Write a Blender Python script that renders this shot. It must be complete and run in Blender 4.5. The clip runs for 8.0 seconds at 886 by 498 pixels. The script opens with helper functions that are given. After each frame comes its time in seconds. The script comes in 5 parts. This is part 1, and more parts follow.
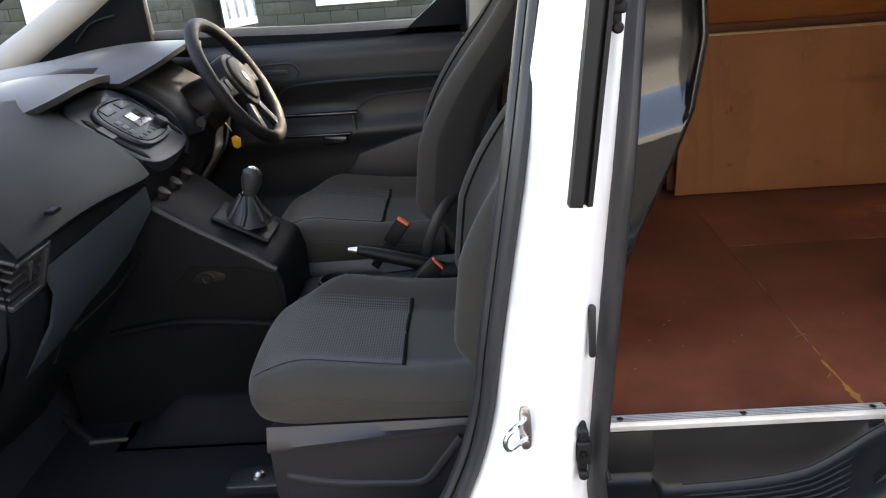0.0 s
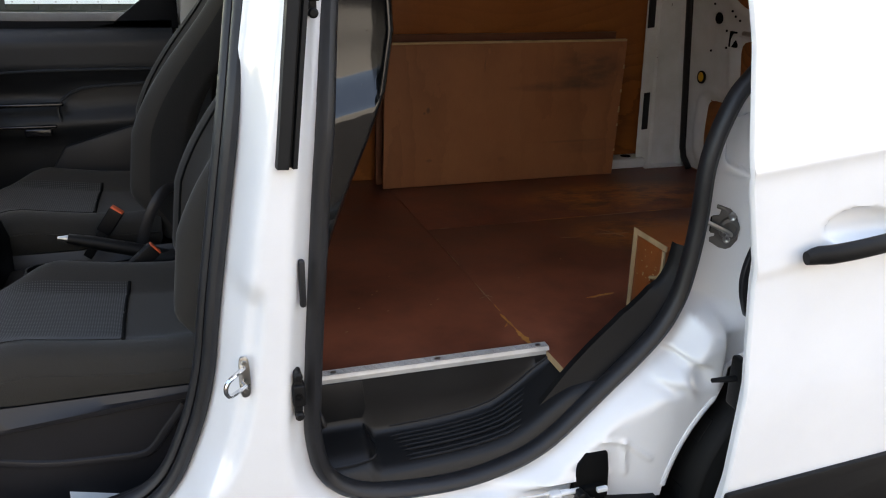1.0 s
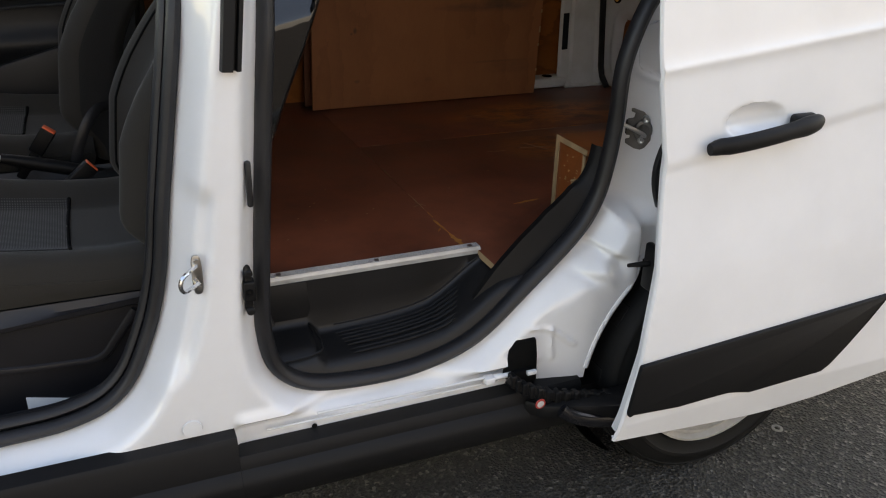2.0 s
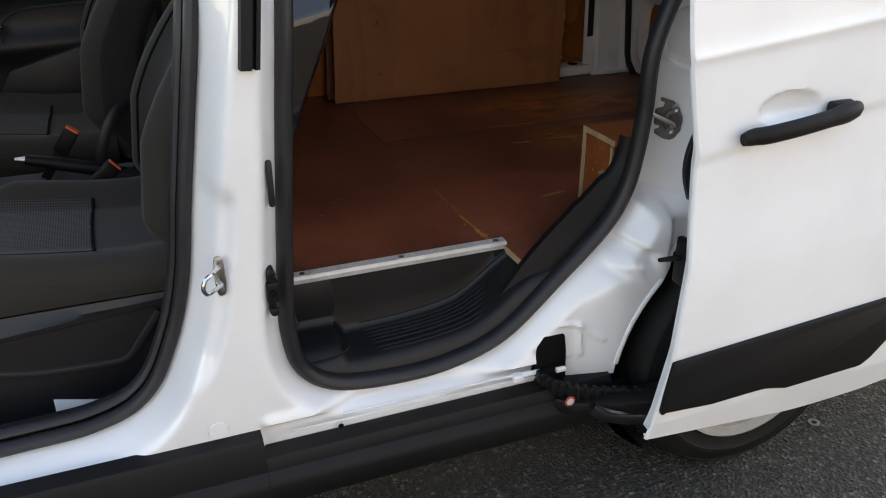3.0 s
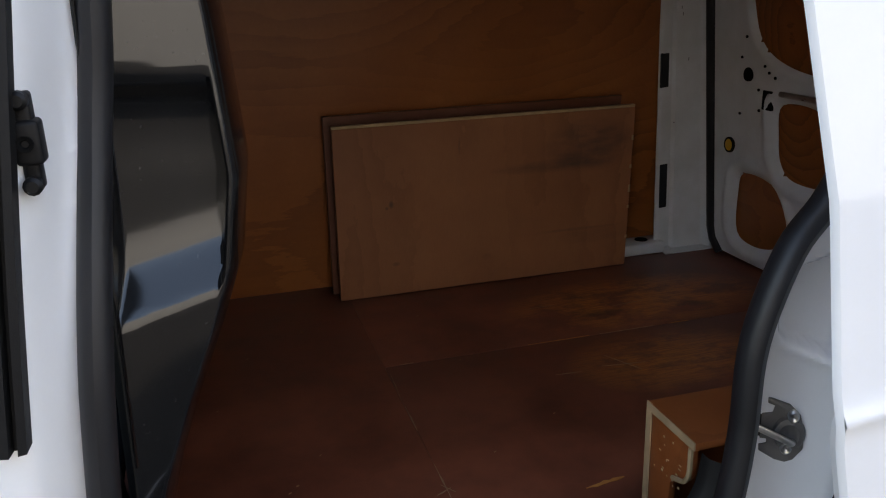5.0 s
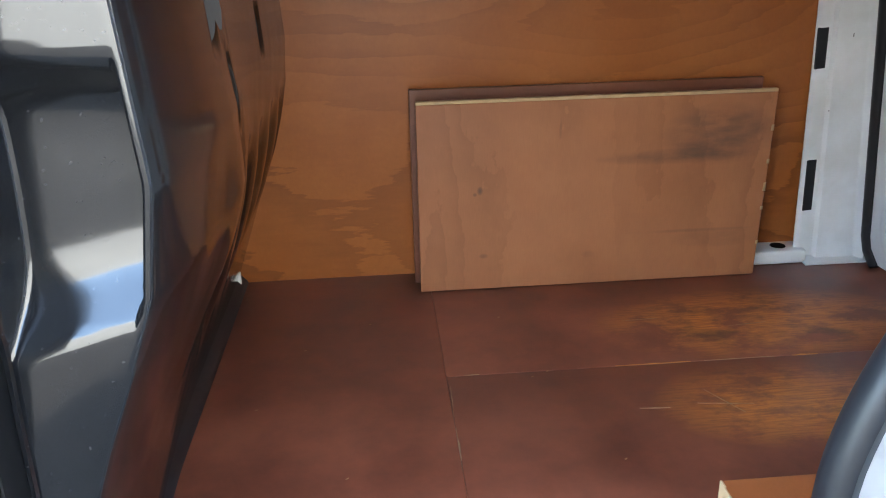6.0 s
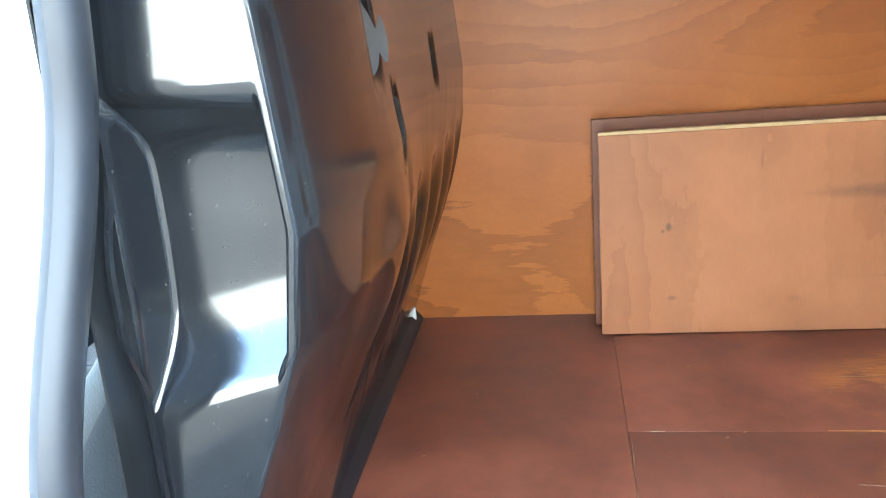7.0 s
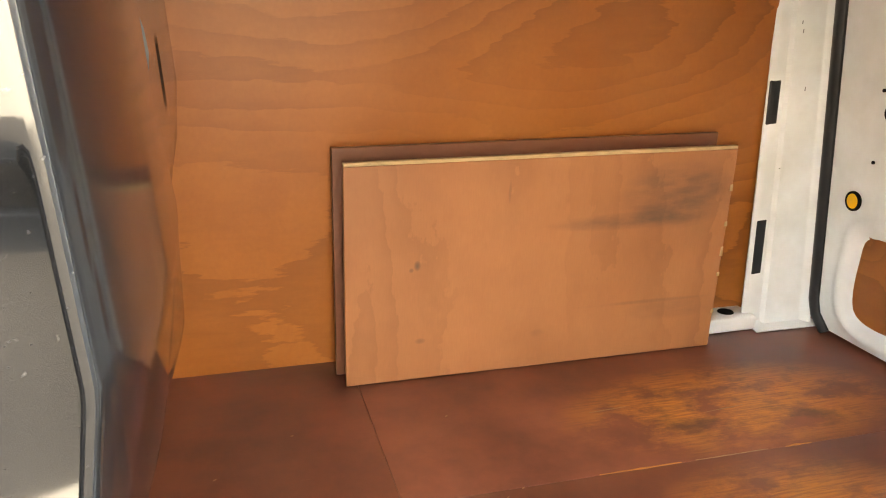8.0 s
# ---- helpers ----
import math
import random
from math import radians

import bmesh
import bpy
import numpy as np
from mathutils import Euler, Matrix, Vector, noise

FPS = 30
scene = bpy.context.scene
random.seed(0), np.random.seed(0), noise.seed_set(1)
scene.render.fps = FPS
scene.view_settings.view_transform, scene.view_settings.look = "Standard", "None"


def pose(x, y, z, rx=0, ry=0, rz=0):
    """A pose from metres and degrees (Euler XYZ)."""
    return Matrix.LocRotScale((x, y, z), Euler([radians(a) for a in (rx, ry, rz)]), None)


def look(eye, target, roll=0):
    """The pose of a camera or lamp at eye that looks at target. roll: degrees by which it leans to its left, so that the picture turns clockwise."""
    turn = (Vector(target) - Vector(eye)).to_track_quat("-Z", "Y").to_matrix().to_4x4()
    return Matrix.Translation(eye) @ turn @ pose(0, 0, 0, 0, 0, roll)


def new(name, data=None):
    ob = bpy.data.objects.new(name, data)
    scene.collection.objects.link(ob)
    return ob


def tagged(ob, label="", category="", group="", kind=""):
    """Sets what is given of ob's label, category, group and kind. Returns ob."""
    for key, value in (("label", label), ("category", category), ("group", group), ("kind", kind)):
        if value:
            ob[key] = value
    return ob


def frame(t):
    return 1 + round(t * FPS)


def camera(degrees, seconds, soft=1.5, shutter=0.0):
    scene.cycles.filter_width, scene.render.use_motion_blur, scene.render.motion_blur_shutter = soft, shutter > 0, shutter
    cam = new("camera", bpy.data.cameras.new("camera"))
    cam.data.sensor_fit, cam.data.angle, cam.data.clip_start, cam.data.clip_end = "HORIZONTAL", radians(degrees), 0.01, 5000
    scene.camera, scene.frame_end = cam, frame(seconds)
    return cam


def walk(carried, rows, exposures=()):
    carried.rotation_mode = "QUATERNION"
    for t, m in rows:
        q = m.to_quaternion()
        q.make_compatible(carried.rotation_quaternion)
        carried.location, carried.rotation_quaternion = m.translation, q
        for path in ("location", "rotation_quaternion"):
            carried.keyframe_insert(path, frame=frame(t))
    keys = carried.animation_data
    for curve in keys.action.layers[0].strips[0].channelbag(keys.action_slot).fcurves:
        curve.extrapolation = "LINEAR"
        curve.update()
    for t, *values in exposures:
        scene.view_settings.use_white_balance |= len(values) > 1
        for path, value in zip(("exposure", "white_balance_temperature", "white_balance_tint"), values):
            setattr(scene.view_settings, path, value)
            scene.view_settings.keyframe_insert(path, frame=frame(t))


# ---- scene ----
cam = camera(57.0, 8.0, soft=1.1)
PATH = [
    (0, (0.039, -0.97, 1.455), (-0.042, 0.894, 0.737), -4.3),
    (0.5, (0.077, -1.078, 1.449), (0.249, 0.783, 0.735), -2.1),
    (0.8, (0.066, -1.13, 1.438), (0.46, 0.7, 0.735), -0.3),
    (1, (0.038, -1.151, 1.424), (0.617, 0.633, 0.729), 1.1),
    (1.5, (-0.014, -1.233, 1.415), (0.744, 0.451, 0.649), 2.1),
    (1.7, (-0.019, -1.253, 1.405), (0.736, 0.416, 0.604), 2.0),
    (2.8, (-0.041, -1.264, 1.391), (0.634, 0.41, 0.53), 0.2),
    (3, (-0.01, -1.228, 1.399), (0.659, 0.449, 0.539), -0.0),
    (3.5, (0.117, -1.106, 1.424), (0.767, 0.581, 0.57), -0.0),
    (4, (0.216, -0.993, 1.459), (0.824, 0.772, 0.74), -0.8),
    (4.5, (0.284, -0.791, 1.482), (0.866, 1.017, 0.855), -1.3),
    (4.7, (0.308, -0.706, 1.49), (0.876, 1.108, 0.868), -1.5),
    (5.8, (0.607, -0.473, 1.433), (0.836, 1.408, 0.796), -1.8),
    (6, (0.612, -0.413, 1.476), (0.751, 1.456, 0.777), -1.5),
    (6.5, (0.639, -0.365, 1.462), (0.598, 1.509, 0.763), -2.6),
    (7, (0.628, -0.309, 1.46), (0.321, 1.572, 0.853), -5.0),
    (7.5, (0.563, -0.205, 1.473), (0.532, 1.704, 0.877), -2.9),
    (8, (0.466, -0.047, 1.453), (0.975, 1.79, 0.848), 0.5),
]
EXPOSURES = [(0.0, 3.4, 8900, 15), (0.5, 3.3, 8900, 15), (1.0, 2.55, 8800, 14), (1.5, 2.05, 9600, 15), (3.0, 2.2, 9200, 14), (3.6, 2.25, 8700, 14), (4.2, 2.05, 8400, 14), (4.7, 1.95, 8300, 14), (5.8, 4.5, 7100, 8), (6.0, 4.9, 6850, 6),
             (6.5, 6.25, 6250, 0), (7.0, 6.15, 6350, -3), (7.5, 5.6, 7400, 4), (8.0, 5.8, 10800, 10)]
walk(cam, [(t, look(eye, target, roll)) for t, eye, target, roll in PATH], EXPOSURES)

# ---- daylight ----
SUN_EL, SUN_AZ = radians(40), radians(-48)
world = bpy.data.worlds.new("sky")
scene.world = world
world.use_nodes = True
wn, wl = world.node_tree.nodes, world.node_tree.links
sky = wn.new("ShaderNodeTexSky")
sky.sky_type, sky.sun_disc, sky.sun_elevation, sky.sun_rotation = "NISHITA", False, SUN_EL, -SUN_AZ
wn["Background"].inputs[1].default_value = 0.16
wl.new(sky.outputs[0], wn["Background"].inputs[0])
sun = new("sun", bpy.data.lights.new("sun", "SUN"))
sun.data.energy, sun.data.angle, sun.data.color = 2.6, radians(2), (1.0, 0.95, 0.88)
to_sun = Vector((-math.sin(SUN_AZ) * math.cos(SUN_EL), math.cos(SUN_AZ) * math.cos(SUN_EL), math.sin(SUN_EL)))
sun.matrix_world = look(to_sun * 30, (0, 0, 0))


# ---- materials ----
def nodes_of(name):
    m = bpy.data.materials.new(name)
    m.use_nodes = True
    return m, m.node_tree.nodes, m.node_tree.links, m.node_tree.nodes["Principled BSDF"]


def coords(n, l, scale=(1, 1, 1)):
    c, mp = n.new("ShaderNodeTexCoord"), n.new("ShaderNodeMapping")
    mp.inputs["Scale"].default_value = scale
    l.new(c.outputs["Object"], mp.inputs[0])
    return mp.outputs[0]


def noise_tex(n, l, vec, scale, detail=4, rough=0.55, distort=0.0):
    t = n.new("ShaderNodeTexNoise")
    t.inputs["Scale"].default_value, t.inputs["Detail"].default_value = scale, detail
    t.inputs["Roughness"].default_value, t.inputs["Distortion"].default_value = rough, distort
    l.new(vec, t.inputs["Vector"])
    return t.outputs["Fac"]


def ramp(n, l, fac, stops):
    r = n.new("ShaderNodeValToRGB")
    for i, (p, c) in enumerate(stops):
        e = r.color_ramp.elements[i] if i < 2 else r.color_ramp.elements.new(p)
        e.position, e.color = p, (*c, 1) if len(c) == 3 else c
    l.new(fac, r.inputs[0])
    return r.outputs[0]


def maths(n, l, op, a, b=None, c=None):
    m = n.new("ShaderNodeMath")
    m.operation = op
    for i, v in enumerate((a, b, c)):
        if v is None:
            continue
        if isinstance(v, (int, float)):
            m.inputs[i].default_value = v
        else:
            l.new(v, m.inputs[i])
    return m.outputs[0]


def mix(n, l, fac, a, b, blend="MIX"):
    m = n.new("ShaderNodeMix")
    m.data_type, m.blend_type = "RGBA", blend
    for i, v in ((0, fac), (6, a), (7, b)):
        if isinstance(v, (int, float)):
            m.inputs[i].default_value = v
        elif isinstance(v, tuple):
            m.inputs[i].default_value = (*v, 1)
        else:
            l.new(v, m.inputs[i])
    return m.outputs[2]


def bump(n, l, p, height, strength=0.2, dist=0.002):
    b = n.new("ShaderNodeBump")
    b.inputs["Strength"].default_value, b.inputs["Distance"].default_value = strength, dist
    l.new(height, b.inputs["Height"])
    l.new(b.outputs[0], p.inputs["Normal"])


def surface(name, base, rough, metal=0.0, var=0.25, big=3.0, fine=90.0, relief=0.15, dist=0.001, coat=0.0, dirt=None, rvar=0.1, spec=0.5):
    """A plain surface with stains at a large scale, grain at a small one, and fine relief."""
    m, n, l, p = nodes_of(name)
    v = coords(n, l)
    a, b = noise_tex(n, l, v, big, 5), noise_tex(n, l, v, fine, 3)
    dark = tuple(c * (1 - var) for c in base)
    col = mix(n, l, ramp(n, l, a, [(0.35, (0, 0, 0)), (0.65, (1, 1, 1))]), dark if dirt is None else dirt, base)
    col = mix(n, l, maths(n, l, "MULTIPLY", b, var), col, tuple(c * 0.6 for c in base))
    l.new(col, p.inputs["Base Color"])
    l.new(maths(n, l, "MULTIPLY_ADD", a, rvar * 2, rough - rvar), p.inputs["Roughness"])
    p.inputs["Metallic"].default_value, p.inputs["Coat Weight"].default_value = metal, coat
    p.inputs["Specular IOR Level"].default_value = spec
    p.inputs["Coat Roughness"].default_value = 0.06
    if relief:
        bump(n, l, p, b, relief, dist)
    return m


PAINT = surface("white_paint", (0.81, 0.82, 0.83), 0.34, var=0.06, big=5, fine=300, relief=0.0, coat=0.9, rvar=0.06)
JAMB_DIRTY = surface("white_inner_paint", (0.74, 0.76, 0.78), 0.4, var=0.08, big=6, fine=60, relief=0.03, rvar=0.08, dirt=(0.60, 0.61, 0.60))
RUBBER = surface("black_rubber", (0.0165, 0.0168, 0.0195), 0.46, spec=0.42, var=0.4, big=9, fine=150, relief=0.1)
PLASTIC = surface("black_grained_plastic", (0.0075, 0.0075, 0.008), 0.5, spec=0.20, var=0.25, big=4, fine=700, relief=0.25, dist=0.0006)
DASH = surface("soft_black_dash", (0.0066, 0.0076, 0.0094), 0.50, var=0.35, big=5, fine=420, relief=0.4, dist=0.0008, spec=0.05)
DOOR_TRIM = surface("satin_door_trim", (0.0175, 0.0195, 0.0230), 0.45, var=0.25, big=4, fine=600, relief=0.25, dist=0.0006, spec=0.28)
PANEL = surface("satin_panel_grey", (0.020, 0.026, 0.034), 0.42, var=0.2, big=8, fine=500, relief=0.15, dist=0.0005, spec=0.2)
DASH_GREY = surface("dark_grey_trim", (0.028, 0.028, 0.030), 0.5, var=0.2, big=3, fine=600, relief=0.25, dist=0.0006, spec=0.3)
HUB = surface("matt_black_hub", (0.010, 0.0105, 0.012), 0.62, var=0.25, big=6, fine=500, relief=0.3, dist=0.0006, spec=0.15)
GLOSS = surface("gloss_black_trim", (0.012, 0.012, 0.014), 0.18, var=0.2, big=5, fine=300, relief=0.0)
STEP = surface("worn_black_step_plastic", (0.0098, 0.0100, 0.0112), 0.46, spec=0.32, var=0.3, big=7, fine=420, relief=0.25, dist=0.0006)
CLADDING = surface("charcoal_cladding", (0.0095, 0.0095, 0.010), 0.55, spec=0.20, var=0.2, big=3, fine=900, relief=0.3, dist=0.0006)
METAL = surface("zinc_steel", (0.55, 0.53, 0.50), 0.3, metal=1.0, var=0.2, big=20, fine=200, relief=0.05)
CHROME = surface("chrome", (0.75, 0.76, 0.78), 0.15, metal=1.0, var=0.05, big=20, fine=200, relief=0.0)
STEEL = surface("dull_steel", (0.20, 0.19, 0.178), 0.5, metal=0.35, var=0.35, big=25, fine=220, relief=0.08)
STRIP = surface("dull_aluminium", (0.62, 0.62, 0.61), 0.45, metal=0.35, var=0.25, big=14, fine=160, relief=0.05)
RIM = surface("silver_rim", (0.62, 0.60, 0.56), 0.4, metal=0.3, var=0.3, big=12, fine=100, relief=0.05)
TYRE = surface("tyre", (0.008, 0.008, 0.008), 0.65, spec=0.2, var=0.3, big=8, fine=150, relief=0.3)
ORANGE = surface("orange_plastic", (0.75, 0.13, 0.05), 0.4, var=0.1, relief=0.0)
YELLOW = surface("yellow_plastic", (0.80, 0.42, 0.02), 0.4, var=0.1, relief=0.0)
CREAM = surface("pale_trim", (0.25, 0.24, 0.22), 0.6, var=0.1, big=5, fine=500, relief=0.2, dist=0.0005)
PAPER = surface("white_card", (0.62, 0.62, 0.60), 0.7, var=0.1, relief=0.0)
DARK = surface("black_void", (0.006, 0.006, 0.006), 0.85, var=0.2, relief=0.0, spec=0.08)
CARPET = surface("black_floor_mat", (0.0115, 0.0122, 0.0150), 0.8, spec=0.1, var=0.35, big=6, fine=350, relief=0.5)
EDGE = surface("raw_ply_edge", (0.52, 0.36, 0.20), 0.7, var=0.3, big=20, fine=160, relief=0.2)
RED = surface("red_sticker", (0.45, 0.05, 0.04), 0.4, var=0.1, relief=0.0)
WHITE_SIGN = surface("white_board", (0.8, 0.8, 0.8), 0.5, var=0.05, relief=0.0)
MOSS = surface("mossy_ground", (0.16, 0.17, 0.04), 0.9, var=0.6, big=5, fine=40, relief=0.5, dist=0.02)


def fabric(name, base, rib):
    m, n, l, p = nodes_of(name)
    v = coords(n, l)
    weave = noise_tex(n, l, v, 420, 2)
    patch = noise_tex(n, l, v, 5, 4)
    col = mix(n, l, patch, tuple(c * 0.75 for c in base), tuple(c * 1.25 for c in base))
    height = weave
    if rib:
        w = n.new("ShaderNodeTexWave")
        w.bands_direction, w.inputs["Scale"].default_value = "Y", 46
        l.new(coords(n, l), w.inputs[0])
        w2 = n.new("ShaderNodeTexWave")
        w2.bands_direction, w2.inputs["Scale"].default_value = "X", 60
        l.new(coords(n, l), w2.inputs[0])
        dots = maths(n, l, "MULTIPLY", w.outputs["Fac"], w2.outputs["Fac"])
        col = mix(n, l, dots, col, tuple(c * 14.0 for c in base))
        height = maths(n, l, "ADD", dots, maths(n, l, "MULTIPLY", weave, 0.4))
    l.new(mix(n, l, maths(n, l, "MULTIPLY", weave, 0.5), col, tuple(c * 1.6 for c in base)), p.inputs["Base Color"])
    p.inputs["Roughness"].default_value = 0.9
    p.inputs["Sheen Weight"].default_value = 0.08
    bump(n, l, p, height, 0.5, 0.0015)
    return m


FABRIC = fabric("charcoal_seat_fabric", (0.0178, 0.0158, 0.0128), False)
RIBBED = fabric("ribbed_seat_fabric", (0.0085, 0.0083, 0.008), True)


def bulkhead_plastic():
    m, n, l, p = nodes_of("glossy_black_moulding")
    v = coords(n, l)
    dust = noise_tex(n, l, v, 5, 4, 0.55)
    speck = ramp(n, l, noise_tex(n, l, v, 240, 2, 0.5), [(0.70, (0, 0, 0)), (0.76, (1, 1, 1))])
    col = mix(n, l, dust, (0.0048, 0.0050, 0.0056), (0.0095, 0.0095, 0.0100))
    l.new(mix(n, l, maths(n, l, "MULTIPLY", speck, 0.35), col, (0.12, 0.115, 0.11)), p.inputs["Base Color"])
    l.new(maths(n, l, "MULTIPLY_ADD", dust, 0.10, 0.07), p.inputs["Roughness"])
    p.inputs["Specular IOR Level"].default_value = 0.60
    p.inputs["Coat Weight"].default_value, p.inputs["Coat Roughness"].default_value = 0.20, 0.08
    bump(n, l, p, noise_tex(n, l, coords(n, l, (6, 6, 1.2)), 2.5, 1), 0.12, 0.01)
    return m


BULK = bulkhead_plastic()


def plywood(name, light, dark, bands, contrast, stretch, smudge=None, gloss=0.42):
    """Veneer: contour-like grain, fine pores and blotches; smudge: dark stains as (x, z, half width, half height, depth, broken up)."""
    m, n, l, p = nodes_of(name)
    v = coords(n, l, stretch)
    rag = noise_tex(n, l, coords(n, l, (stretch[0] * 5, 5, stretch[2] * 13)), 2.2, 5, 0.6)
    field = maths(n, l, "MULTIPLY_ADD", noise_tex(n, l, v, 1.15, 0.6, 0.4, 0.8), bands, maths(n, l, "MULTIPLY", rag, 1.0))
    ring = maths(n, l, "FRACT", field)
    wave = ramp(n, l, ring, [(0.0, (0, 0, 0)), (0.05, (1, 1, 1)), (0.40, (0.40,) * 3), (0.95, (0.0,) * 3)])
    wave = maths(n, l, "MULTIPLY", wave, ramp(n, l, noise_tex(n, l, v, 1.9, 3, 0.5), [(0.38, (0.22,) * 3), (0.60, (1, 1, 1))]))
    soft = noise_tex(n, l, coords(n, l), 3.2, 5, 0.6)
    pores = noise_tex(n, l, coords(n, l, (stretch[0] * 60, 60, stretch[2] * 22)), 3, 3)
    col = mix(n, l, ramp(n, l, soft, [(0.3, (0, 0, 0)), (0.7, (1, 1, 1))]), dark, light)
    col = mix(n, l, maths(n, l, "MULTIPLY", wave, contrast), col, tuple(c * 0.55 for c in dark))
    col = mix(n, l, maths(n, l, "MULTIPLY", pores, 0.45), col, tuple(c * 0.7 for c in dark))
    for x, z, a, b, depth, broken in smudge or ():
        s = n.new("ShaderNodeSeparateXYZ")
        l.new(coords(n, l), s.inputs[0])
        e = maths(n, l, "ADD", maths(n, l, "POWER", maths(n, l, "ABSOLUTE", maths(n, l, "DIVIDE", maths(n, l, "SUBTRACT", s.outputs[0], x), a)), 2.0),
                  maths(n, l, "POWER", maths(n, l, "ABSOLUTE", maths(n, l, "DIVIDE", maths(n, l, "SUBTRACT", s.outputs[2], z), b)), 2.0))
        k = ramp(n, l, e, [(0.0, (1, 1, 1)), (1.0, (0, 0, 0))])
        if broken:
            k = maths(n, l, "MULTIPLY", k, ramp(n, l, noise_tex(n, l, coords(n, l, (4, 1, 13)), 2.0, 6, 0.6), [(0.30, (0, 0, 0)), (0.72, (1, 1, 1))]))
        col = mix(n, l, maths(n, l, "MULTIPLY", k, depth), col, (0.050, 0.036, 0.030))
    l.new(col, p.inputs["Base Color"])
    l.new(maths(n, l, "MULTIPLY_ADD", soft, 0.2, gloss - 0.1), p.inputs["Roughness"])
    bump(n, l, p, pores, 0.12, 0.001)
    return m


PLY_WALL = plywood("varnished_plywood", (0.400, 0.134, 0.033), (0.300, 0.089, 0.020), 24, 0.85, (0.55, 1, 1.15))
PLY_BOARD = plywood("bare_plywood_board", (0.398, 0.160, 0.068), (0.302, 0.115, 0.049), 7, 0.42, (2.4, 1, 0.5), smudge=((1.47, 1.01, 0.16, 0.085, 0.95, True), (1.36, 0.955, 0.22, 0.022, 0.8, True), (0.858, 0.885, 0.008, 0.013, 0.7, False), (0.845, 0.875, 0.006, 0.006, 0.5, False), (0.868, 0.70, 0.014, 0.008, 0.4, False), (1.06, 1.04, 0.004, 0.03, 0.3, False), (1.42, 0.745, 0.20, 0.006, 0.45, True), (1.50, 0.72, 0.14, 0.03, 0.35, True), (1.15, 0.69, 0.02, 0.012, 0.3, True)), gloss=0.5)
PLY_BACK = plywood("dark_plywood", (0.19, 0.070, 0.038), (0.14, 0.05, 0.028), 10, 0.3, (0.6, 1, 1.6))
PLY_BOX = plywood("reddish_plywood", (0.36, 0.105, 0.030), (0.26, 0.07, 0.02), 12, 0.35, (2, 2, 1))


def floor_ply():
    m, n, l, p = nodes_of("worn_brown_floor_plywood")
    v = coords(n, l)
    s = n.new("ShaderNodeSeparateXYZ")
    l.new(v, s.inputs[0])
    soft = noise_tex(n, l, v, 4.5, 6, 0.6)
    streak = noise_tex(n, l, coords(n, l, (3, 26, 1)), 3, 5, 0.65)
    col = mix(n, l, ramp(n, l, soft, [(0.3, (0, 0, 0)), (0.7, (1, 1, 1))]), (0.105, 0.0290, 0.0165), (0.270, 0.080, 0.0425))
    # worn through to orange veneer where goods slid in and out
    def zone(x, y, a, b):
        e = maths(n, l, "ADD", maths(n, l, "POWER", maths(n, l, "ABSOLUTE", maths(n, l, "DIVIDE", maths(n, l, "SUBTRACT", s.outputs[0], x), a)), 2.0),
                  maths(n, l, "POWER", maths(n, l, "ABSOLUTE", maths(n, l, "DIVIDE", maths(n, l, "SUBTRACT", s.outputs[1], y), b)), 2.0))
        return ramp(n, l, e, [(0.15, (1, 1, 1)), (1.0, (0, 0, 0))])
    worn = maths(n, l, "MAXIMUM", zone(1.40, 0.96, 0.28, 0.17), zone(1.50, 1.32, 0.42, 0.20))
    cloud = noise_tex(n, l, coords(n, l, (1, 1.5, 1)), 7, 7, 0.68)
    wear = maths(n, l, "MULTIPLY", worn, maths(n, l, "MULTIPLY",
                 ramp(n, l, cloud, [(0.40, (0, 0, 0)), (0.53, (1, 1, 1))]),
                 ramp(n, l, noise_tex(n, l, coords(n, l, (5, 60, 1)), 3, 6, 0.7), [(0.36, (0.25,) * 3), (0.56, (1, 1, 1))])))
    col = mix(n, l, maths(n, l, "MULTIPLY", wear, 0.95), col, (0.58, 0.20, 0.040))
    black = maths(n, l, "MULTIPLY", zone(1.56, 1.28, 0.30, 0.16), ramp(n, l, noise_tex(n, l, coords(n, l, (1, 2, 1)), 5, 5, 0.6), [(0.54, (0, 0, 0)), (0.66, (1, 1, 1))]))
    col = mix(n, l, maths(n, l, "MULTIPLY", black, 0.7), col, (0.05, 0.028, 0.02))
    scuff = maths(n, l, "MULTIPLY", ramp(n, l, noise_tex(n, l, coords(n, l, (2, 70, 1)), 3, 4, 0.7), [(0.70, (0, 0, 0)), (0.76, (1, 1, 1))]), 0.35)
    col = mix(n, l, scuff, col, (0.30, 0.15, 0.08))
    l.new(col, p.inputs["Base Color"])
    l.new(ramp(n, l, soft, [(0.2, (0.34,) * 3), (0.8, (0.52,) * 3)]), p.inputs["Roughness"])
    bump(n, l, p, streak, 0.1, 0.001)
    return m


FLOOR_PLY = floor_ply()


